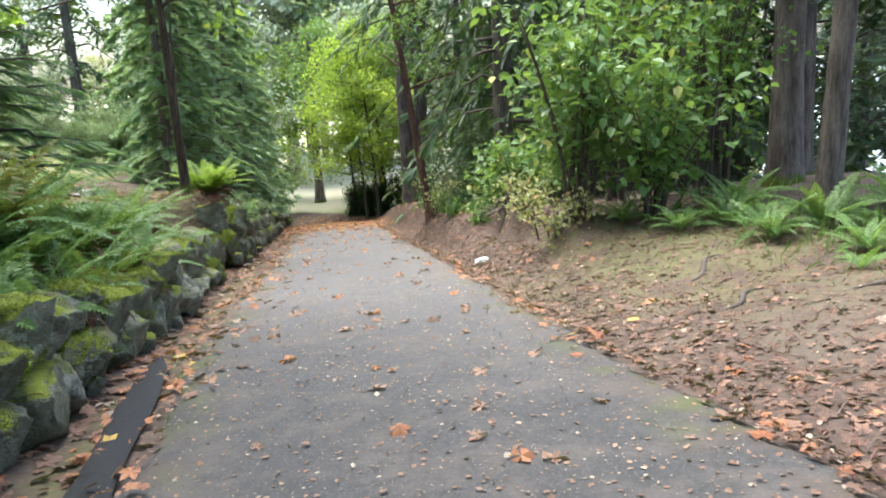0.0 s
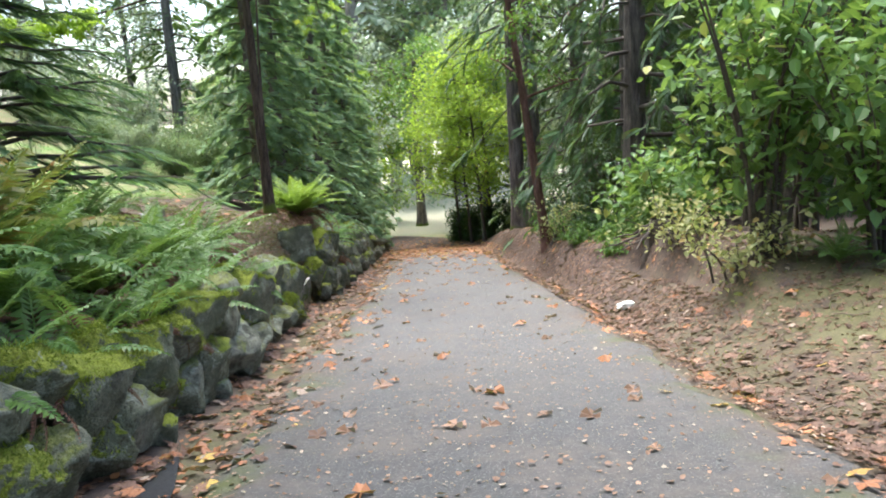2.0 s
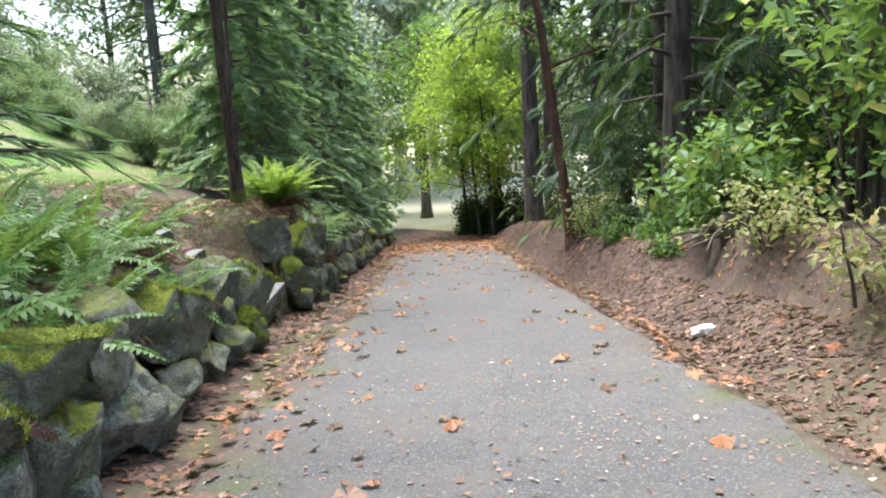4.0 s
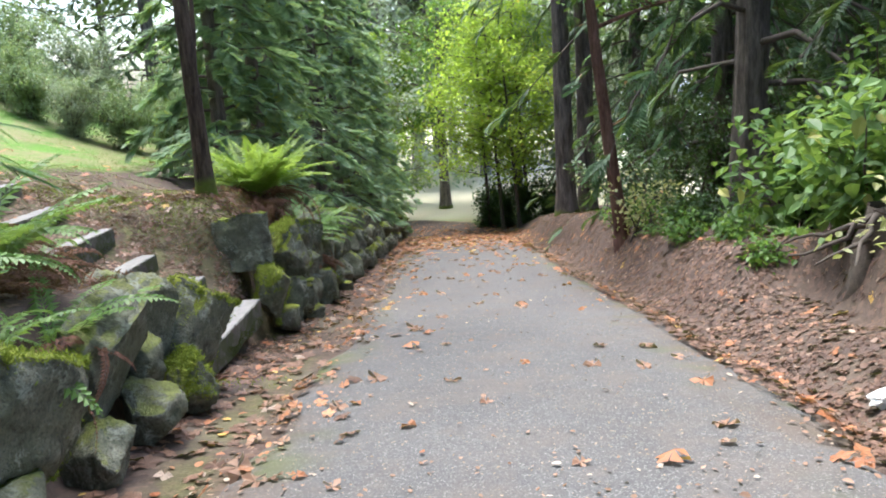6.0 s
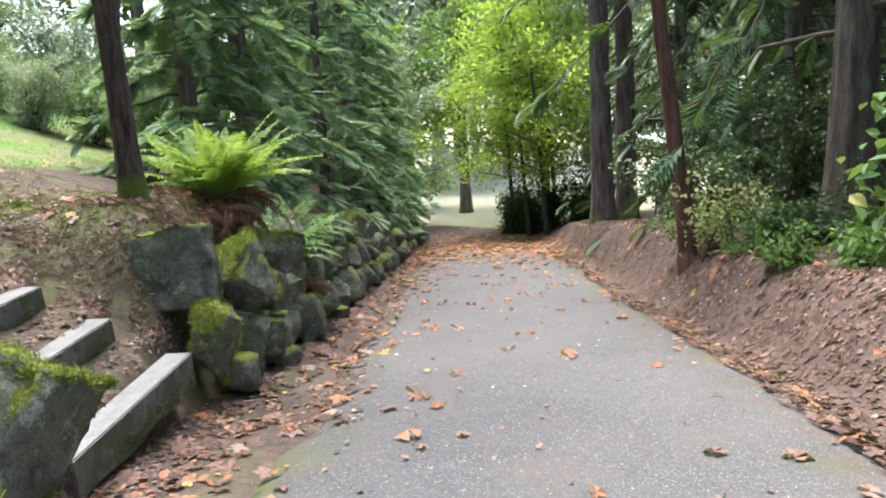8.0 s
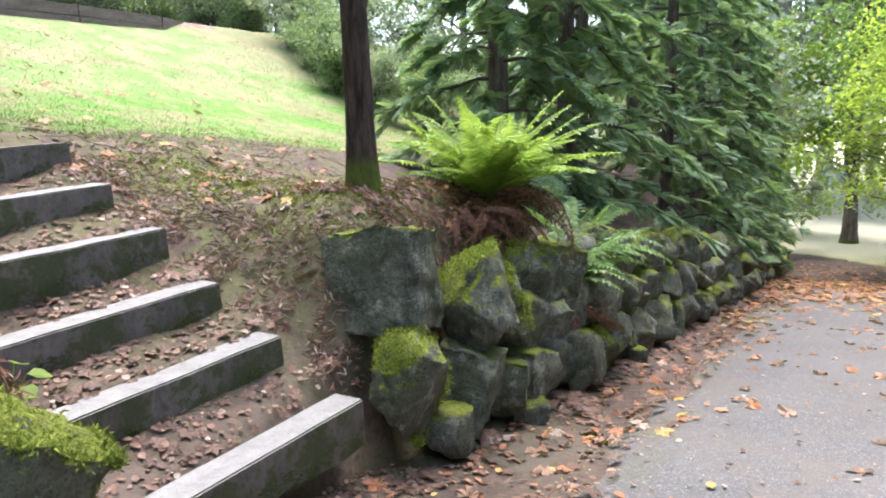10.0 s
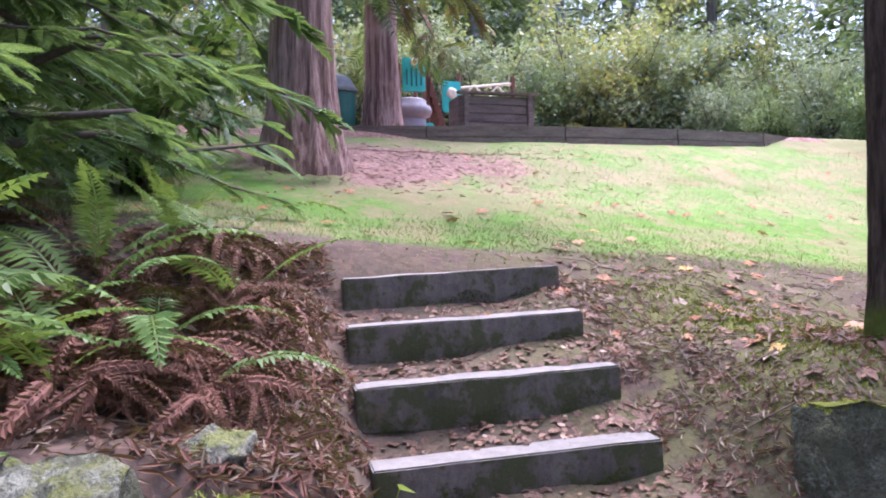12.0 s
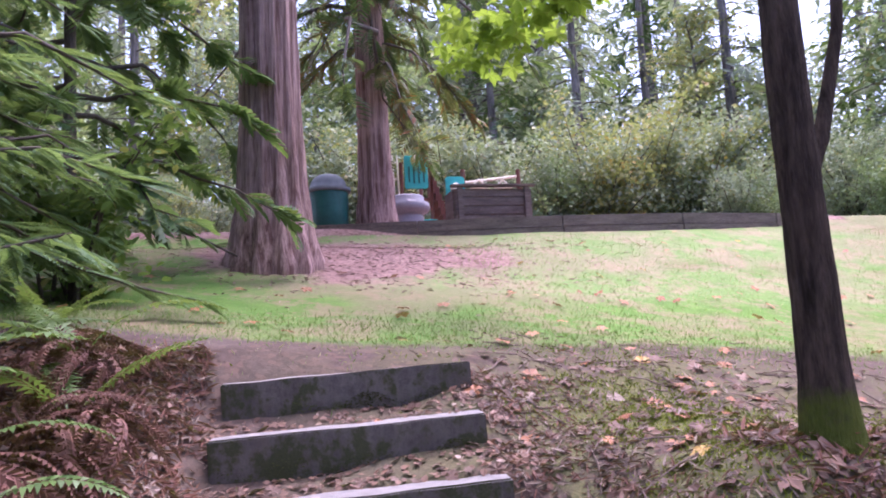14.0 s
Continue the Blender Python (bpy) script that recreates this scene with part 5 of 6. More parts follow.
CURL_V = OVAL_V * (1, 0.8, 0.8)
NEEDLE_V = OVAL_V * (0.28, 1, 1)
strew("fallen_leaves", 1500, on_left_margin, MAPLE_V, MAPLE_F, 0.14, LITTER, "brown fallen maple leaves along the wall foot", "leaves", 301)
strew("fallen_leaves", 1000, on_left_margin, CURL_V, OVAL_F, 0.07, LITTER_ORANGE, "orange fallen leaves along the wall foot", "leaves", 302)
strew("fallen_leaves", 650, on_path, CURL_V, OVAL_F, 0.05, LITTER_PATH, "small brown leaves scattered on the asphalt", "leaves", 303)
strew("leaf_scraps", 14000, on_path, CURL_V * (0.7, 1, 1), OVAL_F, 0.02, SCRAPS, "tiny leaf scraps trodden into the asphalt", "leaves", 304, 0.006)
strew("fallen_leaves", 2600, on_edges, CURL_V, OVAL_F, 0.045, LITTER_PATH, "small leaves drifted along the asphalt edges", "leaves", 350)
strew("fallen_leaves", 420, on_edges, MAPLE_V, MAPLE_F, 0.13, LITTER_ORANGE, "orange maple leaves drifted along the asphalt edges", "leaves", 351)
strew("fallen_leaves", 6500, on_right, MAPLE_V, MAPLE_F, 0.095, LITTER_BANK, "brown leaf litter covering the cut bank", "leaves", 305)
strew("fallen_leaves", 5500, on_right, CURL_V, OVAL_F, 0.06, LITTER, "small brown leaf litter covering the cut bank", "leaves", 306)
strew("leaf_scraps", 2400, on_top, CURL_V, OVAL_F, 0.034, LITTER_PATH, "trodden brown leaf scraps on the dark asphalt", "leaves", 313, 0.006)
strew("fallen_leaves", 130, on_right, MAPLE_V, MAPLE_F, 0.15, LITTER_ORANGE, "orange maple leaves on the bank", "leaves", 307)
strew("fallen_leaves", 2600, on_end, MAPLE_V, MAPLE_F, 0.15, LITTER_ORANGE, "orange leaves drifted across the path end", "leaves", 308)
strew("fallen_leaves", 2200, on_bank, MAPLE_V, MAPLE_F, 0.12, LITTER, "brown leaves on the fern bank", "leaves", 309)
strew("fallen_leaves", 420, on_stair, MAPLE_V, MAPLE_F, 0.085, LITTER_BANK, "brown leaves lying on the stair treads", "leaves", 310)
strew("fallen_leaves", 130, on_lawn, MAPLE_V, MAPLE_F, 0.13, LITTER_ORANGE, "orange leaves dotted over the lawn", "leaves", 312, 0.03)
strew("bark_chips", 3500, on_chips, NEEDLE_V * (1.6, 1, 1), OVAL_F, 0.07, BARK_CHIP, "pinkish bark chips scattered round the cedar", "bark chips", 354, 0.004, 0.15)
strew("leaf_scraps", 1800, on_stair, CURL_V, OVAL_F, 0.045, LITTER, "leaf scraps lying on the stair treads", "leaves", 311)


def on_cut(rng, n):
    return 1.85 + 1.5 * rng.uniform(0, 1, n), rng.uniform(9.0, 27.0, n)


def on_left_bank(rng, n):
    return rng.uniform(-4.3, -1.8, n), 12.45 - np.abs(rng.normal(0, 0.45, n))


def on_stair_bank(rng, n):
    return rng.uniform(-4.0, -2.0, n), 13.72 + np.abs(rng.normal(0, 0.35, n))


def on_fern_foot(rng, n):
    return rng.uniform(-2.9, -1.95, n), rng.uniform(14.5, 16.6, n)


def on_head(rng, n):
    return rng.normal(-3.3, 0.8, n), rng.normal(14.9, 0.7, n)


def on_verge(rng, n):
    return 1.85 + 3.6 * rng.uniform(0, 1, n) ** 1.3, rng.uniform(1.0, 10.5, n)


def on_tar(rng, n):
    y = rng.uniform(1.5, 6.4, n)
    return -1.0 - 0.09 * (y - 1.5) + rng.normal(0, 0.1, n), y


strew("leaf_scraps", 3500, on_cut, NEEDLE_V, OVAL_F, 0.06, FERN_DEAD, "dark needle litter over the cut bank", "leaves", 335, 0.006, 0.5)
strew("leaf_scraps", 2500, on_cut, NEEDLE_V, OVAL_F, 0.05, SCRAPS, "pale straw bits over the cut bank", "leaves", 336, 0.006, 0.5)
strew("leaf_scraps", 6500, on_verge, CURL_V, OVAL_F, 0.042, LITTER, "crumbled brown leaf litter on the verge", "leaves", 330, 0.008, 0.5)
strew("leaf_scraps", 5000, on_verge, NEEDLE_V, OVAL_F, 0.06, FERN_DEAD, "dark brown needle litter on the verge", "leaves", 331, 0.006, 0.4)
strew("fallen_leaves", 500, on_verge, MAPLE_V, MAPLE_F, 0.12, LITTER, "brown maple leaves on the verge", "leaves", 332)
strew("fallen_leaves", 90, on_tar, MAPLE_V, MAPLE_F, 0.11, LITTER_ORANGE, "orange leaves along the tar edging", "leaves", 333, 0.04)
strew("fern_debris", 6500, on_left_bank, NEEDLE_V, OVAL_F, 0.075, FERN_DEAD, "brown broken fern bits covering the stair bank", "debris", 314, 0.008, 0.6)
strew("fern_debris", 2500, on_left_bank, NEEDLE_V, OVAL_F, 0.06, SCRAPS, "pale dry straw bits on the stair bank", "debris", 315, 0.01, 0.5)
strew("fallen_leaves", 380, on_fern_foot, MAPLE_V, MAPLE_F, 0.1, LITTER_BANK, "dry brown leaves between tree and fern", "leaves", 352)
strew("fern_debris", 3200, on_fern_foot, NEEDLE_V, OVAL_F, 0.08, FERN_DEAD, "reddish brown fern bits over the wall top", "debris", 353, 0.008, 0.5)
strew("leaf_scraps", 500, on_stair_bank, CURL_V, OVAL_F, 0.04, LITTER_BANK, "crumbled leaves on the bank beside the steps", "leaves", 340, 0.008, 0.5)
strew("leaf_scraps", 1300, on_stair_bank, NEEDLE_V, OVAL_F, 0.06, SCRAPS, "pale straw bits on the bank beside the steps", "leaves", 341, 0.007, 0.5)
strew("leaf_scraps", 2000, on_stair_bank, NEEDLE_V, OVAL_F, 0.055, FERN_DEAD, "dark needle litter on the bank beside the steps", "leaves", 342, 0.006, 0.5)
strew("leaf_scraps", 800, on_head, CURL_V, OVAL_F, 0.045, LITTER_BANK, "small dry leaf scraps round the tree", "leaves", 316, 0.008, 0.4)
strew("leaf_scraps", 1300, on_head, NEEDLE_V, OVAL_F, 0.07, SCRAPS, "pale straw and needle bits round the tree", "leaves", 317, 0.008, 0.4)


strew("fallen_leaves", 170, on_head, MAPLE_V, MAPLE_F, 0.12, LITTER, "brown maple leaves on the mossy bank", "leaves", 318)
strew("fallen_leaves", 50, on_head, MAPLE_V, MAPLE_F, 0.14, LITTER_ORANGE, "orange maple leaves on the mossy bank", "leaves", 319)


def single_leaves():
    """Larger leaves lying apart on the path, each a thing of its own."""
    rng = np.random.default_rng(77)
    meshes = []
    for i in range(6):
        R = rot_batch(np.zeros(1), np.zeros(1), np.zeros(1))
        tv = MAPLE_V.copy()
        tv[:, 2] += rng.normal(0, 0.06, len(tv)) + 0.25 * (tv[:, 0] ** 2) * rng.uniform(0.5, 2)
        V, F = scatter(tv, MAPLE_F, np.zeros((1, 3)), R, np.ones(1))
        meshes.append(mesh_np("maple_leaf", V, F, LITTER_ORANGE if i % 3 == 0 else LITTER_PATH))
    for i in range(230):
        u = rng.uniform()
        y = rng.uniform(1.2, 22)
        x = rng.uniform(-1.05, 1.8) if u < 0.55 else (-1.5 + abs(rng.normal(0, 0.4)) if u < 0.8 else 1.9 + abs(rng.normal(0, 0.5)))
        s = rng.uniform(0.09, 0.2)
        ob = new("maple_leaf", meshes[i % 6])
        ob.matrix_basis = pose(x, y, float(surf(x, y)) + 0.014, rng.uniform(-12, 6) - 8, rng.uniform(-10, 10), rng.uniform(0, 360)) @ Matrix.Scale(s, 4)
        tagged(ob, "orange fallen maple leaf lying on the path" if i % 3 == 0 else "dry brown fallen maple leaf on the path", "leaf", "maple leaves on the path")


single_leaves()

BLADE_V = np.array([(-0.035, 0, 0), (0.035, 0, 0), (0.02, 0.16, 0.6), (0.0, 0.42, 1.0)])
BLADE_F = np.array([(0, 1, 2, 3)])


def grass_patch(name, n, pick, h, material, label, seed):
    rng = np.random.default_rng(seed)
    x, y = pick(rng, n)
    keep = noise_keep(x, y) + rng.uniform(-0.35, 0.35, len(x)) > 0
    x, y = x[keep], y[keep]
    P = np.stack([x, y, land(x, y) - 0.005], -1)
    R = rot_batch(rng.normal(0, 0.5, len(x)), rng.normal(0, 0.5, len(x)), rng.uniform(0, 6.283, len(x)))
    s = h * rng.uniform(0.4, 1.3, len(x))
    V, F = scatter(BLADE_V * (1.6, 1, 1), BLADE_F, P, R, s)
    return tagged(new(name, mesh_np(name, V, F, material)), label, "grass", "", "stuff")


def noise_keep(x, y):
    return 0.25 + 0.6 * np.sin(0.9 * x + 0.4 * y) * np.sin(0.7 * y - 0.5 * x + 1.2) - 1.2 * np.exp(-(((x + 8.8) / 2.0) ** 2 + ((y - 12.9) / 1.7) ** 2))


def on_lawn_edge(rng, n):
    return rng.normal(-5.5, 0.8, n), rng.uniform(10.5, 20, n)


grass_patch("lawn_grass", 65000, on_lawn, 0.035, GRASS, "short patchy lawn grass on the rise", 320)
grass_patch("lawn_grass", 12000, on_lawn_edge, 0.035, GRASS, "longer grass at the lawn edge", 321)


def on_right_bank(rng, n):
    return rng.normal(5.8, 0.8, n), rng.normal(7.0, 1.2, n)


def rough_grass():
    rng = np.random.default_rng(322)
    x, y = on_right_bank(rng, 1800)
    x, y = x + 0.12 * np.sin(x * 31), y + 0.12 * np.sin(y * 29)
    R = rot_batch(rng.normal(0, 0.35, len(x)), rng.normal(0, 0.35, len(x)), rng.uniform(0, 6.283, len(x)))
    V, F = scatter(BLADE_V * (0.8, 1, 1), BLADE_F, np.stack([x, y, land(x, y) - 0.01], -1), R, 0.17 * rng.uniform(0.3, 1.3, len(x)))
    tagged(new("rough_grass", mesh_np("rough_grass", V, F, FERN_GREEN)), "long thin rough grass among the bank ferns", "grass", "", "stuff")


rough_grass()


def tuft(points, rng, size, material):
    n = len(points)
    R = rot_batch(rng.normal(0, 0.6, n), rng.normal(0, 0.6, n), rng.uniform(0, 6.283, n))
    return scatter(BLADE_V * (5, 1.6, 1), BLADE_F, points, R, size * rng.uniform(0.5, 1.3, n))


def moss_on_ground():
    rng = np.random.default_rng(330)
    x = np.concatenate([rng.normal(-3.2, 0.65, 24000), rng.normal(4.0, 1.0, 4000), rng.normal(-2.9, 0.6, 9000)])
    y = np.concatenate([rng.normal(14.75, 0.6, 24000), rng.normal(8.2, 1.3, 4000), rng.normal(12.22, 0.16, 9000)])
    keep = (np.sin(3.1 * x + 1.3 * y) * np.sin(2.7 * y - 1.7 * x) + 0.4 * np.sin(9 * x) * np.sin(8 * y) + rng.normal(0, 0.2, len(x)) > -0.02) & ~((y > 12.35) & (y < 13.8) & (x > -4.1))
    x, y = x[keep], y[keep]
    V, F = tuft(np.stack([x, y, land(x, y) - 0.004], -1), rng, 0.022, MOSS)
    tagged(new("ground_moss", mesh_np("ground_moss", V, F, MOSS)), "patchy yellow-green moss on the bare bank", "moss", "", "stuff")


moss_on_ground()


def moss_on(name, ob, n, size, seed, low, label):
    """Tufts of moss growing on the upper faces of a stone or round a trunk's foot."""
    rng = np.random.default_rng(seed)
    me = ob.data
    k = len(me.polygons)
    C, N = np.empty(k * 3), np.empty(k * 3)
    me.polygons.foreach_get("center", C)
    me.polygons.foreach_get("normal", N)
    C, N = C.reshape(-1, 3), N.reshape(-1, 3)
    M = np.array((ob.parent.matrix_basis @ ob.matrix_basis) if ob.parent else ob.matrix_basis)
    W = C @ M[:3, :3].T + M[:3, 3]
    Q = N @ np.linalg.inv(M[:3, :3])
    Q /= np.linalg.norm(Q, axis=1)[:, None]
    lump = np.sin(9 * W[:, 0] + 3) * np.sin(8 * W[:, 1]) + 0.6 * np.sin(19 * W[:, 1] + 7 * W[:, 2])
    keep = np.nonzero(low(W, Q) + 0.35 * lump > 0.45)[0]
    if not len(keep):
        return
    i = rng.choice(keep, n)
    R = rot_batch(rng.normal(0, 0.7, n), rng.normal(0, 0.7, n), rng.uniform(0, 6.283, n))
    V, F = scatter(BLADE_V * (5, 1.6, 1), BLADE_F, W[i] + rng.normal(0, 0.012, (n, 3)), R, size * rng.uniform(0.5, 1.4, n))
    tagged(new(name, mesh_np(name, V, F, MOSS)), label, "moss", "", "stuff")


for j, ob in enumerate([o for o in wall.children if o.data in MOSSY]):
    moss_on("rock_moss", ob, 6500 if 9 < ob.matrix_basis.translation.y + 14.5 < 15.5 else 2600 if 2 < ob.matrix_basis.translation.y + 14.5 < 9.1 else 700, 0.017, 400 + j, lambda W, Q: Q[:, 2] - 0.1, "cushion of yellow-green moss on a wall stone")
foot = bpy.data.objects["deciduous_tree"].children[0]
moss_on("trunk_moss", foot, 2600, 0.022, 460, lambda W, Q: 1.25 - (W[:, 2] + 0.62) / 0.3, "green moss wrapped round the tree foot")


def moss_on_steps():
    """Ragged dark moss clinging to the upright faces of the steps."""
    for j, ob in enumerate([o for o in bpy.data.objects if o.name.split(".")[0] == "garden_step"]):
        rng = np.random.default_rng(480 + j)
        half = STEPS[j][3] / 2 - 0.04
        mid = rng.uniform(-half, half, 7)
        k = rng.integers(0, 7, 900)
        y = np.clip(mid[k] + rng.normal(0, 0.07, 900), -half, half)
        z = np.clip(-0.02 - np.abs(rng.normal(0, 0.05, 900)) + 0.03 * np.sin(y * 17), -0.1, 0.07)
        R = rot_batch(rng.normal(0, 0.7, 900), rng.normal(1.2, 0.5, 900), rng.uniform(-0.6, 0.6, 900))
        V, F = scatter(BLADE_V * (5, 1.6, 1), BLADE_F, np.stack([np.full(900, 0.087), y, z], -1), R, 0.012 * rng.uniform(0.5, 1.4, 900))
        tagged(child("moss", mesh_np("moss", V, F, MOSS_DARK), ob, None, "dark damp moss"), kind="stuff")


moss_on_steps()


# ---- the edging and the playground ----
def boards():
    line = [(-13.6, 8.6), (-12.9, 10.5), (-12.2, 12.2), (-11.45, 13.5), (-11.2, 15.0), (-10.9, 17.2), (-10.85, 19.2), (-11.0, 21.0), (-11.9, 23.2)]
    edge = root("timber_edging", line[3][0], line[3][1], 1.4, "low dark timber edging round the playground", "edging")
    for (x0, y0), (x1, y1) in zip(line, line[1:]):
        ln = math.hypot(x1 - x0, y1 - y0)
        for c, zc in enumerate((1.455, 1.635)):
            bm = bmesh.new()
            bmesh.ops.create_cube(bm, size=1.0)
            bmesh.ops.scale(bm, vec=(0.09, ln - 0.006, 0.176), verts=bm.verts)
            bmesh.ops.bevel(bm, geom=bm.edges[:], offset=0.01, segments=2, affect="EDGES")
            ob = part("board", bm, TIMBER, edge)
            ob.matrix_basis = pose((x0 + x1) / 2 - line[3][0] - 0.02 * c, (y0 + y1) / 2 - line[3][1], zc - 1.4, 0, 0, math.degrees(math.atan2(y1 - y0, x1 - x0)) - 90)


boards()


def lathe(profile, seg=28):
    """A turned shape from (radius, height) pairs."""
    bm = bmesh.new()
    rings = []
    for r, z in profile:
        rings.append([bm.verts.new((r * math.cos(6.28318 * i / seg), r * math.sin(6.28318 * i / seg), z)) for i in range(seg)])
    for a, b in zip(rings, rings[1:]):
        for i in range(seg):
            bm.faces.new((a[i], a[(i + 1) % seg], b[(i + 1) % seg], b[i])).smooth = True
    bm.faces.new(rings[-1])
    bm.faces.new(rings[0][::-1])
    return bm


def bar(p0, p1, r, seg=8):
    """A round bar between two points."""
    bm = bmesh.new()
    d = Vector(p1) - Vector(p0)
    bmesh.ops.create_cone(bm, cap_ends=True, segments=seg, radius1=r, radius2=r, depth=d.length)
    bmesh.ops.transform(bm, matrix=Matrix.Translation((Vector(p0) + Vector(p1)) / 2) @ d.to_track_quat("Z", "Y").to_matrix().to_4x4(), verts=bm.verts)
    return bm


def slab(cx, cy, cz, sx, sy, sz, bev=0.012):
    bm = bmesh.new()
    bmesh.ops.create_cube(bm, size=1.0)
    bmesh.ops.scale(bm, vec=(sx, sy, sz), verts=bm.verts)
    bmesh.ops.bevel(bm, geom=bm.edges[:], offset=bev, segments=2, affect="EDGES")
    bmesh.ops.translate(bm, vec=(cx, cy, cz), verts=bm.verts)
    return bm


TEAL = m_plain("teal_plastic", (0.03, 0.43, 0.4), (0.045, 0.53, 0.49), 6.0, 0.4)
BIN_GREEN = m_plain("dark_green_plastic", (0.014, 0.1, 0.085), (0.025, 0.15, 0.125), 6.0, 0.45)
BIN_GREY = m_plain("grey_dome_plastic", (0.17, 0.19, 0.21), (0.24, 0.26, 0.28), 14.0, 0.6)
RUST = m_plain("brown_painted_steel", (0.13, 0.045, 0.03), (0.2, 0.075, 0.05), 9.0, 0.5)
CREAM = m_plain("cream_painted_steel", (0.6, 0.55, 0.42), (0.72, 0.67, 0.54), 9.0, 0.5)
WHITE = m_plain("white_paper", (0.7, 0.7, 0.68), (0.82, 0.82, 0.8), 20.0, 0.7)
GREY_PL = m_plain("grey_moulded_plastic", (0.28, 0.26, 0.29), (0.38, 0.36, 0.39), 9.0, 0.55)


def level(x, y):
    return float(land(x, y))


def litter_bin():
    t = root("litter_bin", -12.25, 13.78, level(-12.25, 13.78), "round dark green litter bin with grey domed lid", "litter bin")
    part("body", lathe([(0.28, 0.0), (0.30, 0.02), (0.31, 0.3), (0.32, 0.62), (0.315, 0.64)]), BIN_GREEN, t)
    part("lid", lathe([(0.35, 0.63), (0.365, 0.66), (0.36, 0.7), (0.3, 0.725), (0.285, 0.79), (0.235, 0.87), (0.15, 0.925), (0.05, 0.945), (0.01, 0.947)]), BIN_GREY, t, "grey domed lid")


litter_bin()


def play_tower():
    x, y = -15.4, 15.77
    t = root("play_tower", x, y, level(x, y), "teal and brown climbing tower on the playground", "play tower")
    for px, py in ((-0.5, -0.3), (0.5, -0.3), (-0.5, 0.3), (0.5, 0.3)):
        part("post", bar((px, py, 0), (px, py, 1.75), 0.04), RUST, t, "brown steel post")
    part("deck", slab(0, 0, 1.0, 1.0, 0.6, 0.06), RUST, t)
    panel = part("panel", slab(0.53, 0, 1.55, 0.05, 0.48, 0.68, 0.02), TEAL, t, "teal plastic panel with dark slots")
    for i in range(4):
        part("slot", slab(0.56, -0.15 + 0.1 * i, 1.5, 0.02, 0.035, 0.4 - 0.05 * abs(i - 1.5), 0.006), BIN_GREEN, panel)
    part("emblem", lathe([(0.075, 0.0), (0.075, 0.02), (0.04, 0.022)], 20), CREAM, panel, "round cream badge").matrix_basis = pose(0.56, 0.0, 1.81, 0, 90, 0)
    for i in range(7):
        part("stair_slat", slab(0.3, 0.34 + 0.045 * i, 1.3 - 0.14 * i, 0.6, 0.035, 0.42, 0.008), RUST, t)
    slide = part("side_panel", slab(0.55, 0.79, 1.13, 0.05, 0.4, 0.64, 0.03), TEAL, t, "teal plastic side panel")
    part("hole", lathe([(0.11, 0.0), (0.11, 0.03), (0.05, 0.032)], 18), CREAM, slide).matrix_basis = pose(0.58, 0.79, 1.2, 0, 90, 0)
    for i in range(4):
        part("rail", bar((0.45, -0.34 - 0.07 * i, 0.0), (0.3, -0.34 - 0.1 * i, 1.95), 0.018), CREAM, t, "cream climbing rail")
    for i in range(5):
        part("rung", bar((0.42 - 0.027 * i, -0.34, 0.4 + 0.35 * i), (0.42 - 0.027 * i, -0.6, 0.4 + 0.35 * i), 0.016), CREAM, t)
    part("chute", slab(0.55, 0.2, 0.5, 0.3, 0.4, 0.12, 0.04), TEAL, t, "teal slide end")


play_tower()


def bench_box():
    x, y = -12.0, 16.37
    t = root("planter_box", x, y, level(x, y), "dark timber planter box on the playground", "planter")
    for i in range(4):
        part("plank", slab(0.3, 0, 0.08 + 0.145 * i, 0.05, 1.3, 0.135), TIMBER, t)
        part("plank", slab(-0.3, 0, 0.08 + 0.145 * i, 0.05, 1.3, 0.135), TIMBER, t)
    for s in (-1, 1):
        part("end_board", slab(0, 0.64 * s, 0.3, 0.56, 0.05, 0.58), TIMBER, t)
        part("post", slab(0.34, 0.56 * s, 0.31, 0.05, 0.09, 0.62), TIMBER, t)
    part("top_rim", slab(0.33, 0, 0.63, 0.12, 1.42, 0.04), TIMBER, t)


bench_box()


def swing_frame():
    x, y = -15.0, 17.37
    t = root("balance_rail", x, y, level(x, y), "low brown play frame with cream hand loops", "play frame")
    for s in (-1, 1):
        part("post", bar((0, 0.6 * s, 0), (0, 0.6 * s, 1.64), 0.05), RUST, t)
    part("crossbar", bar((0, -0.6, 1.36), (0, 0.6, 1.5), 0.03), CREAM, t)
    for o in (-0.27, 0.25):
        for s in (-1, 1):
            part("hand_loop", bar((0.02, o, 1.42), (0.02, o + 0.17 * s, 1.26), 0.022), CREAM, t)
        part("loop_bar", bar((0.02, o - 0.19, 1.26), (0.02, o + 0.19, 1.26), 0.022), CREAM, t)


swing_frame()
tagged(part("play_boulder", lathe([(0.26, 0), (0.28, 0.1), (0.29, 0.34), (0.26, 0.38), (0.36, 0.42), (0.4, 0.5), (0.38, 0.58), (0.3, 0.62), (0.3, 0.68), (0.26, 0.72), (0.05, 0.74)], 22), GREY_PL, None), "grey moulded plastic stool on the playground", "stool").matrix_basis = pose(-13.0, 15.2, level(-13.0, 15.2))


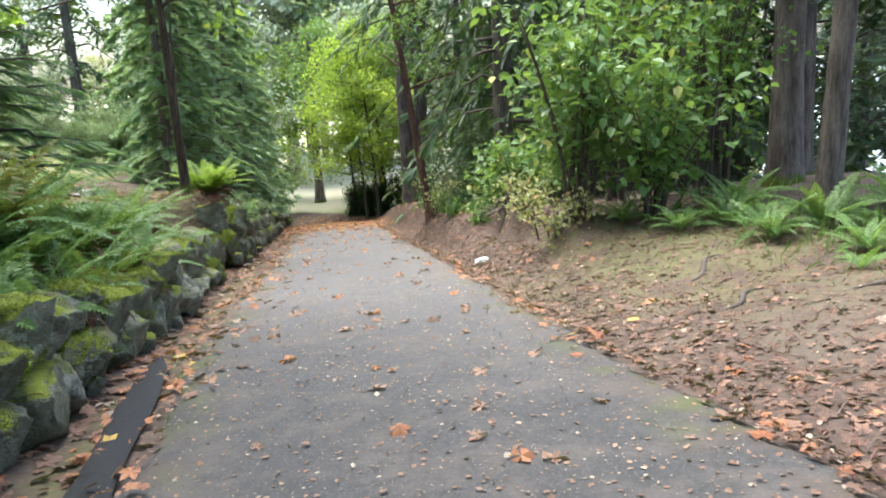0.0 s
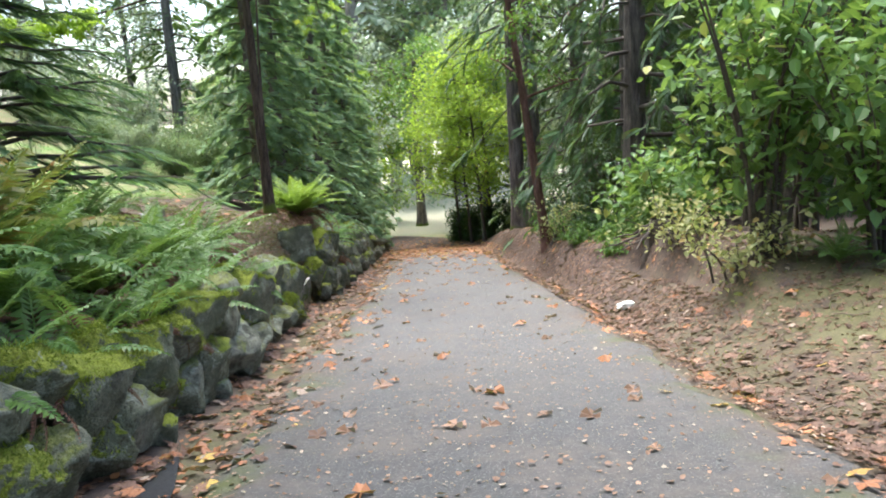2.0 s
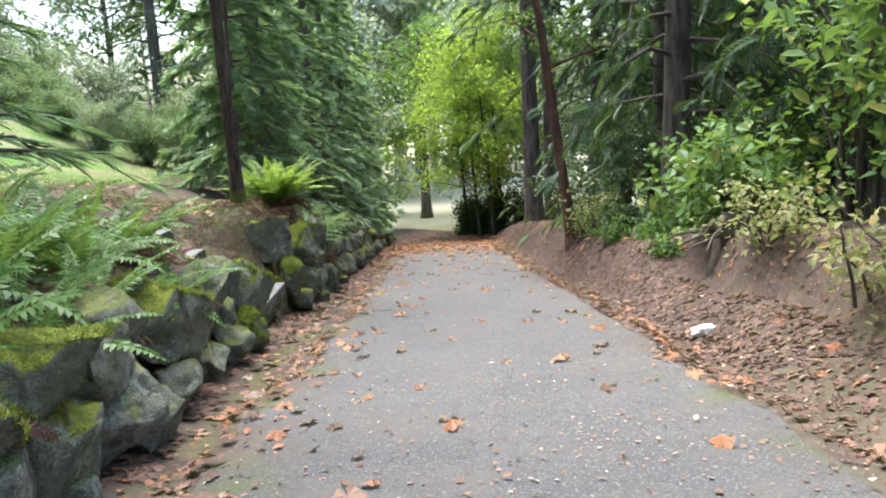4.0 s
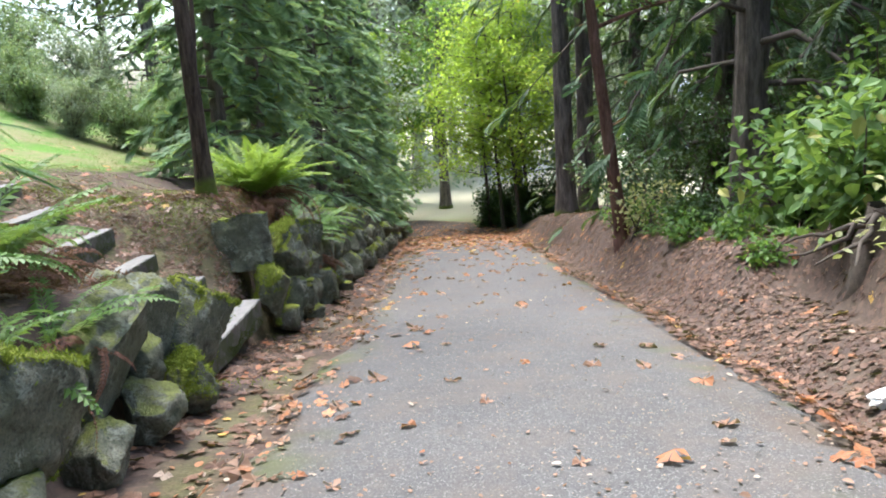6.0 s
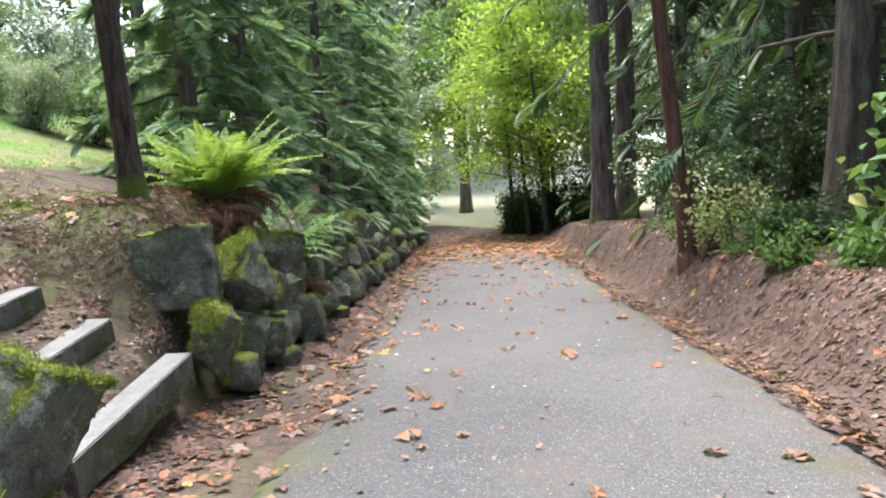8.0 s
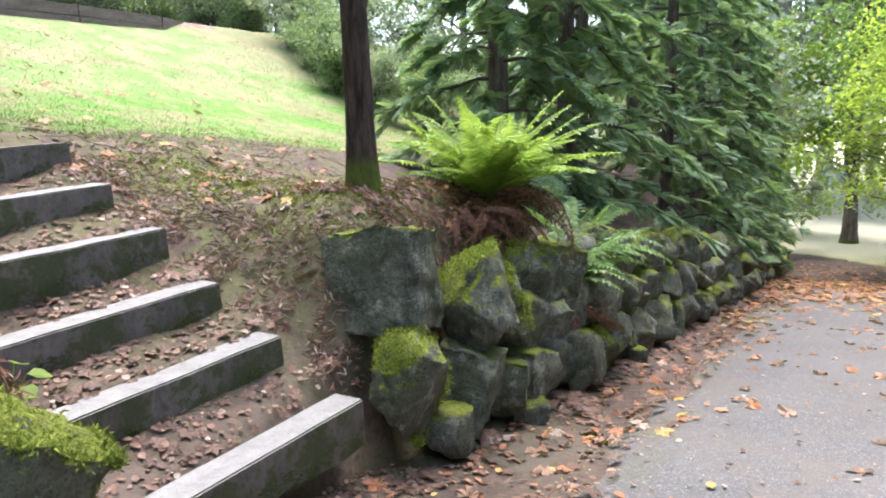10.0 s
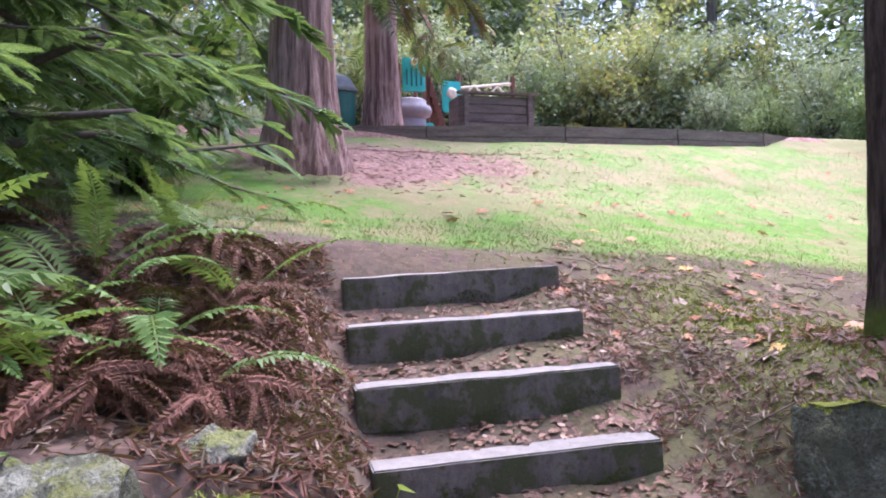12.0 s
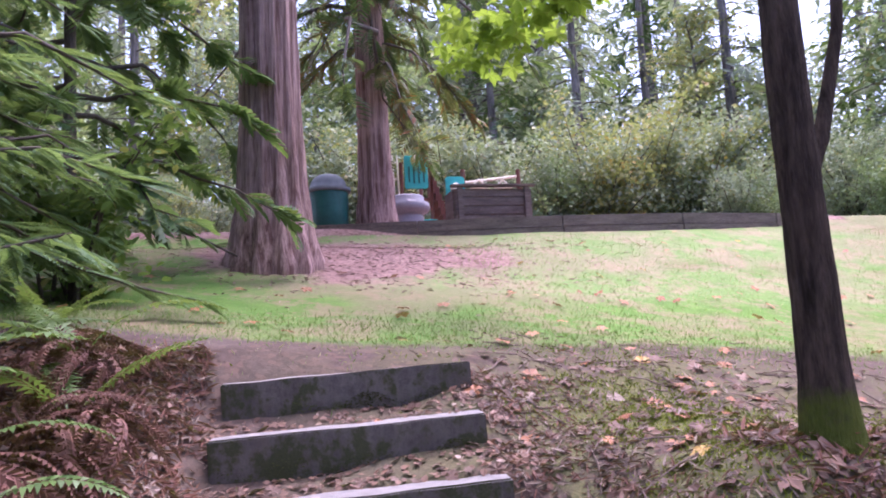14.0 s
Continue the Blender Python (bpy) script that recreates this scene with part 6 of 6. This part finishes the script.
# ---- small things by the path ----
def crumpled(name, x, y, sx, sy, sz, material, label, category, seed):
    bm = bmesh.new()
    bmesh.ops.create_icosphere(bm, subdivisions=3, radius=0.5)
    for v in bm.verts:
        v.co *= 1 + 0.5 * noise.noise(v.co * 4 + Vector((seed, 0, 0)))
    me = bpy.data.meshes.new(name)
    bm.to_mesh(me)
    bm.free()
    me.materials.append(material)
    ob = new(name, me)
    ob.matrix_basis = pose(x, y, float(surf(x, y)) + sz * 0.4, 0, 0, 20) @ Matrix.Diagonal((sx, sy, sz, 1))
    return tagged(ob, label, category)


crumpled("paper_litter", 2.16, 10.5, 0.24, 0.1, 0.09, WHITE, "crumpled white paper lying on the leafy verge", "litter", 3)


# added root mass that stands in for the dark undercut soil
def stump():
    x, y = 3.1, 12.2
    t = root("tree_stump", x, y, level(x, y) - 0.1, "dark root mass standing in for the undercut bank", "stump")
    V, F = tube(bend(0, 0, 0, 0.34, (0.05, -0.05), 8, seed=5), np.linspace(0.3, 0.16, 8), 22, 0.14, 5, 5)
    child("trunk", mesh_np("trunk", V, F, STEM, True), t)
    rng = np.random.default_rng(8)
    for i in range(7):
        th = 2.4 + i * 0.5
        s = np.linspace(0, 1, 8)[:, None]
        P = np.array([0, 0, 0.3]) + np.array([math.cos(th) * 0.7, math.sin(th) * 0.7, -0.3]) * s + np.cumsum(rng.normal(0, 0.03, (8, 3)), 0)
        V, F = tube(P, np.linspace(0.03, 0.008, 8), 7)
        child("root", mesh_np("root", V, F, STEM, True), t)


stump()


def roots_and_twigs():
    rng = np.random.default_rng(15)
    for i, (x, y, ln) in enumerate(((3.2, 5.4, 0.7), (3.5, 6.6, 0.9), (4.1, 4.9, 0.8))):
        th = rng.uniform(-0.6, 0.6) + 0.4
        u = np.linspace(-0.5, 0.5, 14)
        px, py = x + math.cos(th) * ln * u, y + math.sin(th) * ln * u + 0.06 * np.sin(u * 9)
        P = np.stack([px, py, land(px, py) + 0.025 * np.cos(u * 3.1) - 0.012], -1)
        V, F = tube(P, 0.02 * (1 - 1.4 * np.abs(u)) + 0.006, 8)
        tagged(new("tree_root", mesh_np("tree_root", V, F, STEM, True)), "bare dark tree root surfacing from the soil", "root", "surface roots")
    parts = []
    for i in range(420):
        u = rng.uniform()
        if u < 0.45:
            x, y = 1.9 + abs(rng.normal(0, 1.1)), rng.uniform(1, 20)
        elif u < 0.8:
            x, y = rng.normal(-3.6, 0.9), rng.uniform(13.9, 16.5)
        else:
            x, y = rng.uniform(-4.2, -2.3), rng.uniform(10.5, 12.3)
        ln, th = rng.uniform(0.06, 0.28), rng.uniform(0, 6.28)
        q = np.linspace(-0.5, 0.5, 4)
        px, py = x + math.cos(th) * ln * q, y + math.sin(th) * ln * q
        parts.append(tube(np.stack([px, py, land(px, py) + 0.012 + rng.normal(0, 0.006, 4)], -1), np.full(4, 0.004), 4))
    V, F = join(parts)
    tagged(new("fallen_twigs", mesh_np("fallen_twigs", V, F, TWIG)), "thin dry twigs strewn over the banks", "twigs", "", "stuff")


roots_and_twigs()


def path_edge():
    """The dark strip of newer asphalt against the verge."""
    ys = np.linspace(-1.0, 6.2, 60)
    x0 = np.interp(ys, (-1, 3.3, 6.2), (-0.8, -1.14, -1.42))
    prof = ((-0.14, -0.03), (-0.1, 0.004), (0, 0.012), (0.1, 0.012), (0.14, 0.0))
    V = np.array([(x + a * (0.85 + 0.08 * math.sin(y * 3)) * min(1, (6.3 - y) * 1.6), y, float(path_z(y)) + h + 0.01) for x, y in zip(x0, ys) for a, h in prof])
    i, j = np.meshgrid(np.arange(59), np.arange(4), indexing="ij")
    F = np.stack([i * 5 + j, i * 5 + j + 1, i * 5 + j + 6, i * 5 + j + 5], -1).reshape(-1, 4)
    tagged(new("trim_edge", mesh_np("trim_edge", V, F, TAR, True)), "dark tar edging strip at the asphalt edge", "edging", "", "structure")


TAR = m_plain("black_tar", (0.012, 0.012, 0.0125), (0.026, 0.026, 0.027), 40.0, 0.95)
path_edge()


def sprout():
    """A bright seedling at the end of the third step."""
    x, y = -2.5, 12.42
    t = root("seedling", x, y, level(x, y), "bright green broad-leaved seedling beside a step", "seedling")
    rng = np.random.default_rng(3)
    for i in range(6):
        th = i * 1.05
        tip = np.array([math.cos(th) * 0.07, math.sin(th) * 0.07, 0.12 + 0.03 * (i % 3)])
        V, F = tube(np.array([(0, 0, -0.02), tip * 0.5 + (0, 0, 0.02), tip]), (0.003, 0.0025, 0.002), 5)
        stem = child("stem", mesh_np("stem", V, F, BROAD_LIGHT), t)
        V, F = scatter(OVAL_V * (1.6, 1, 1), OVAL_F, tip[None], rot_batch(np.array([-0.3]), np.array([0.2]), np.array([th - 1.57])), np.array([0.09]))
        child("leaf", mesh_np("leaf", V, F, BROAD_LIGHT), stem)


sprout()
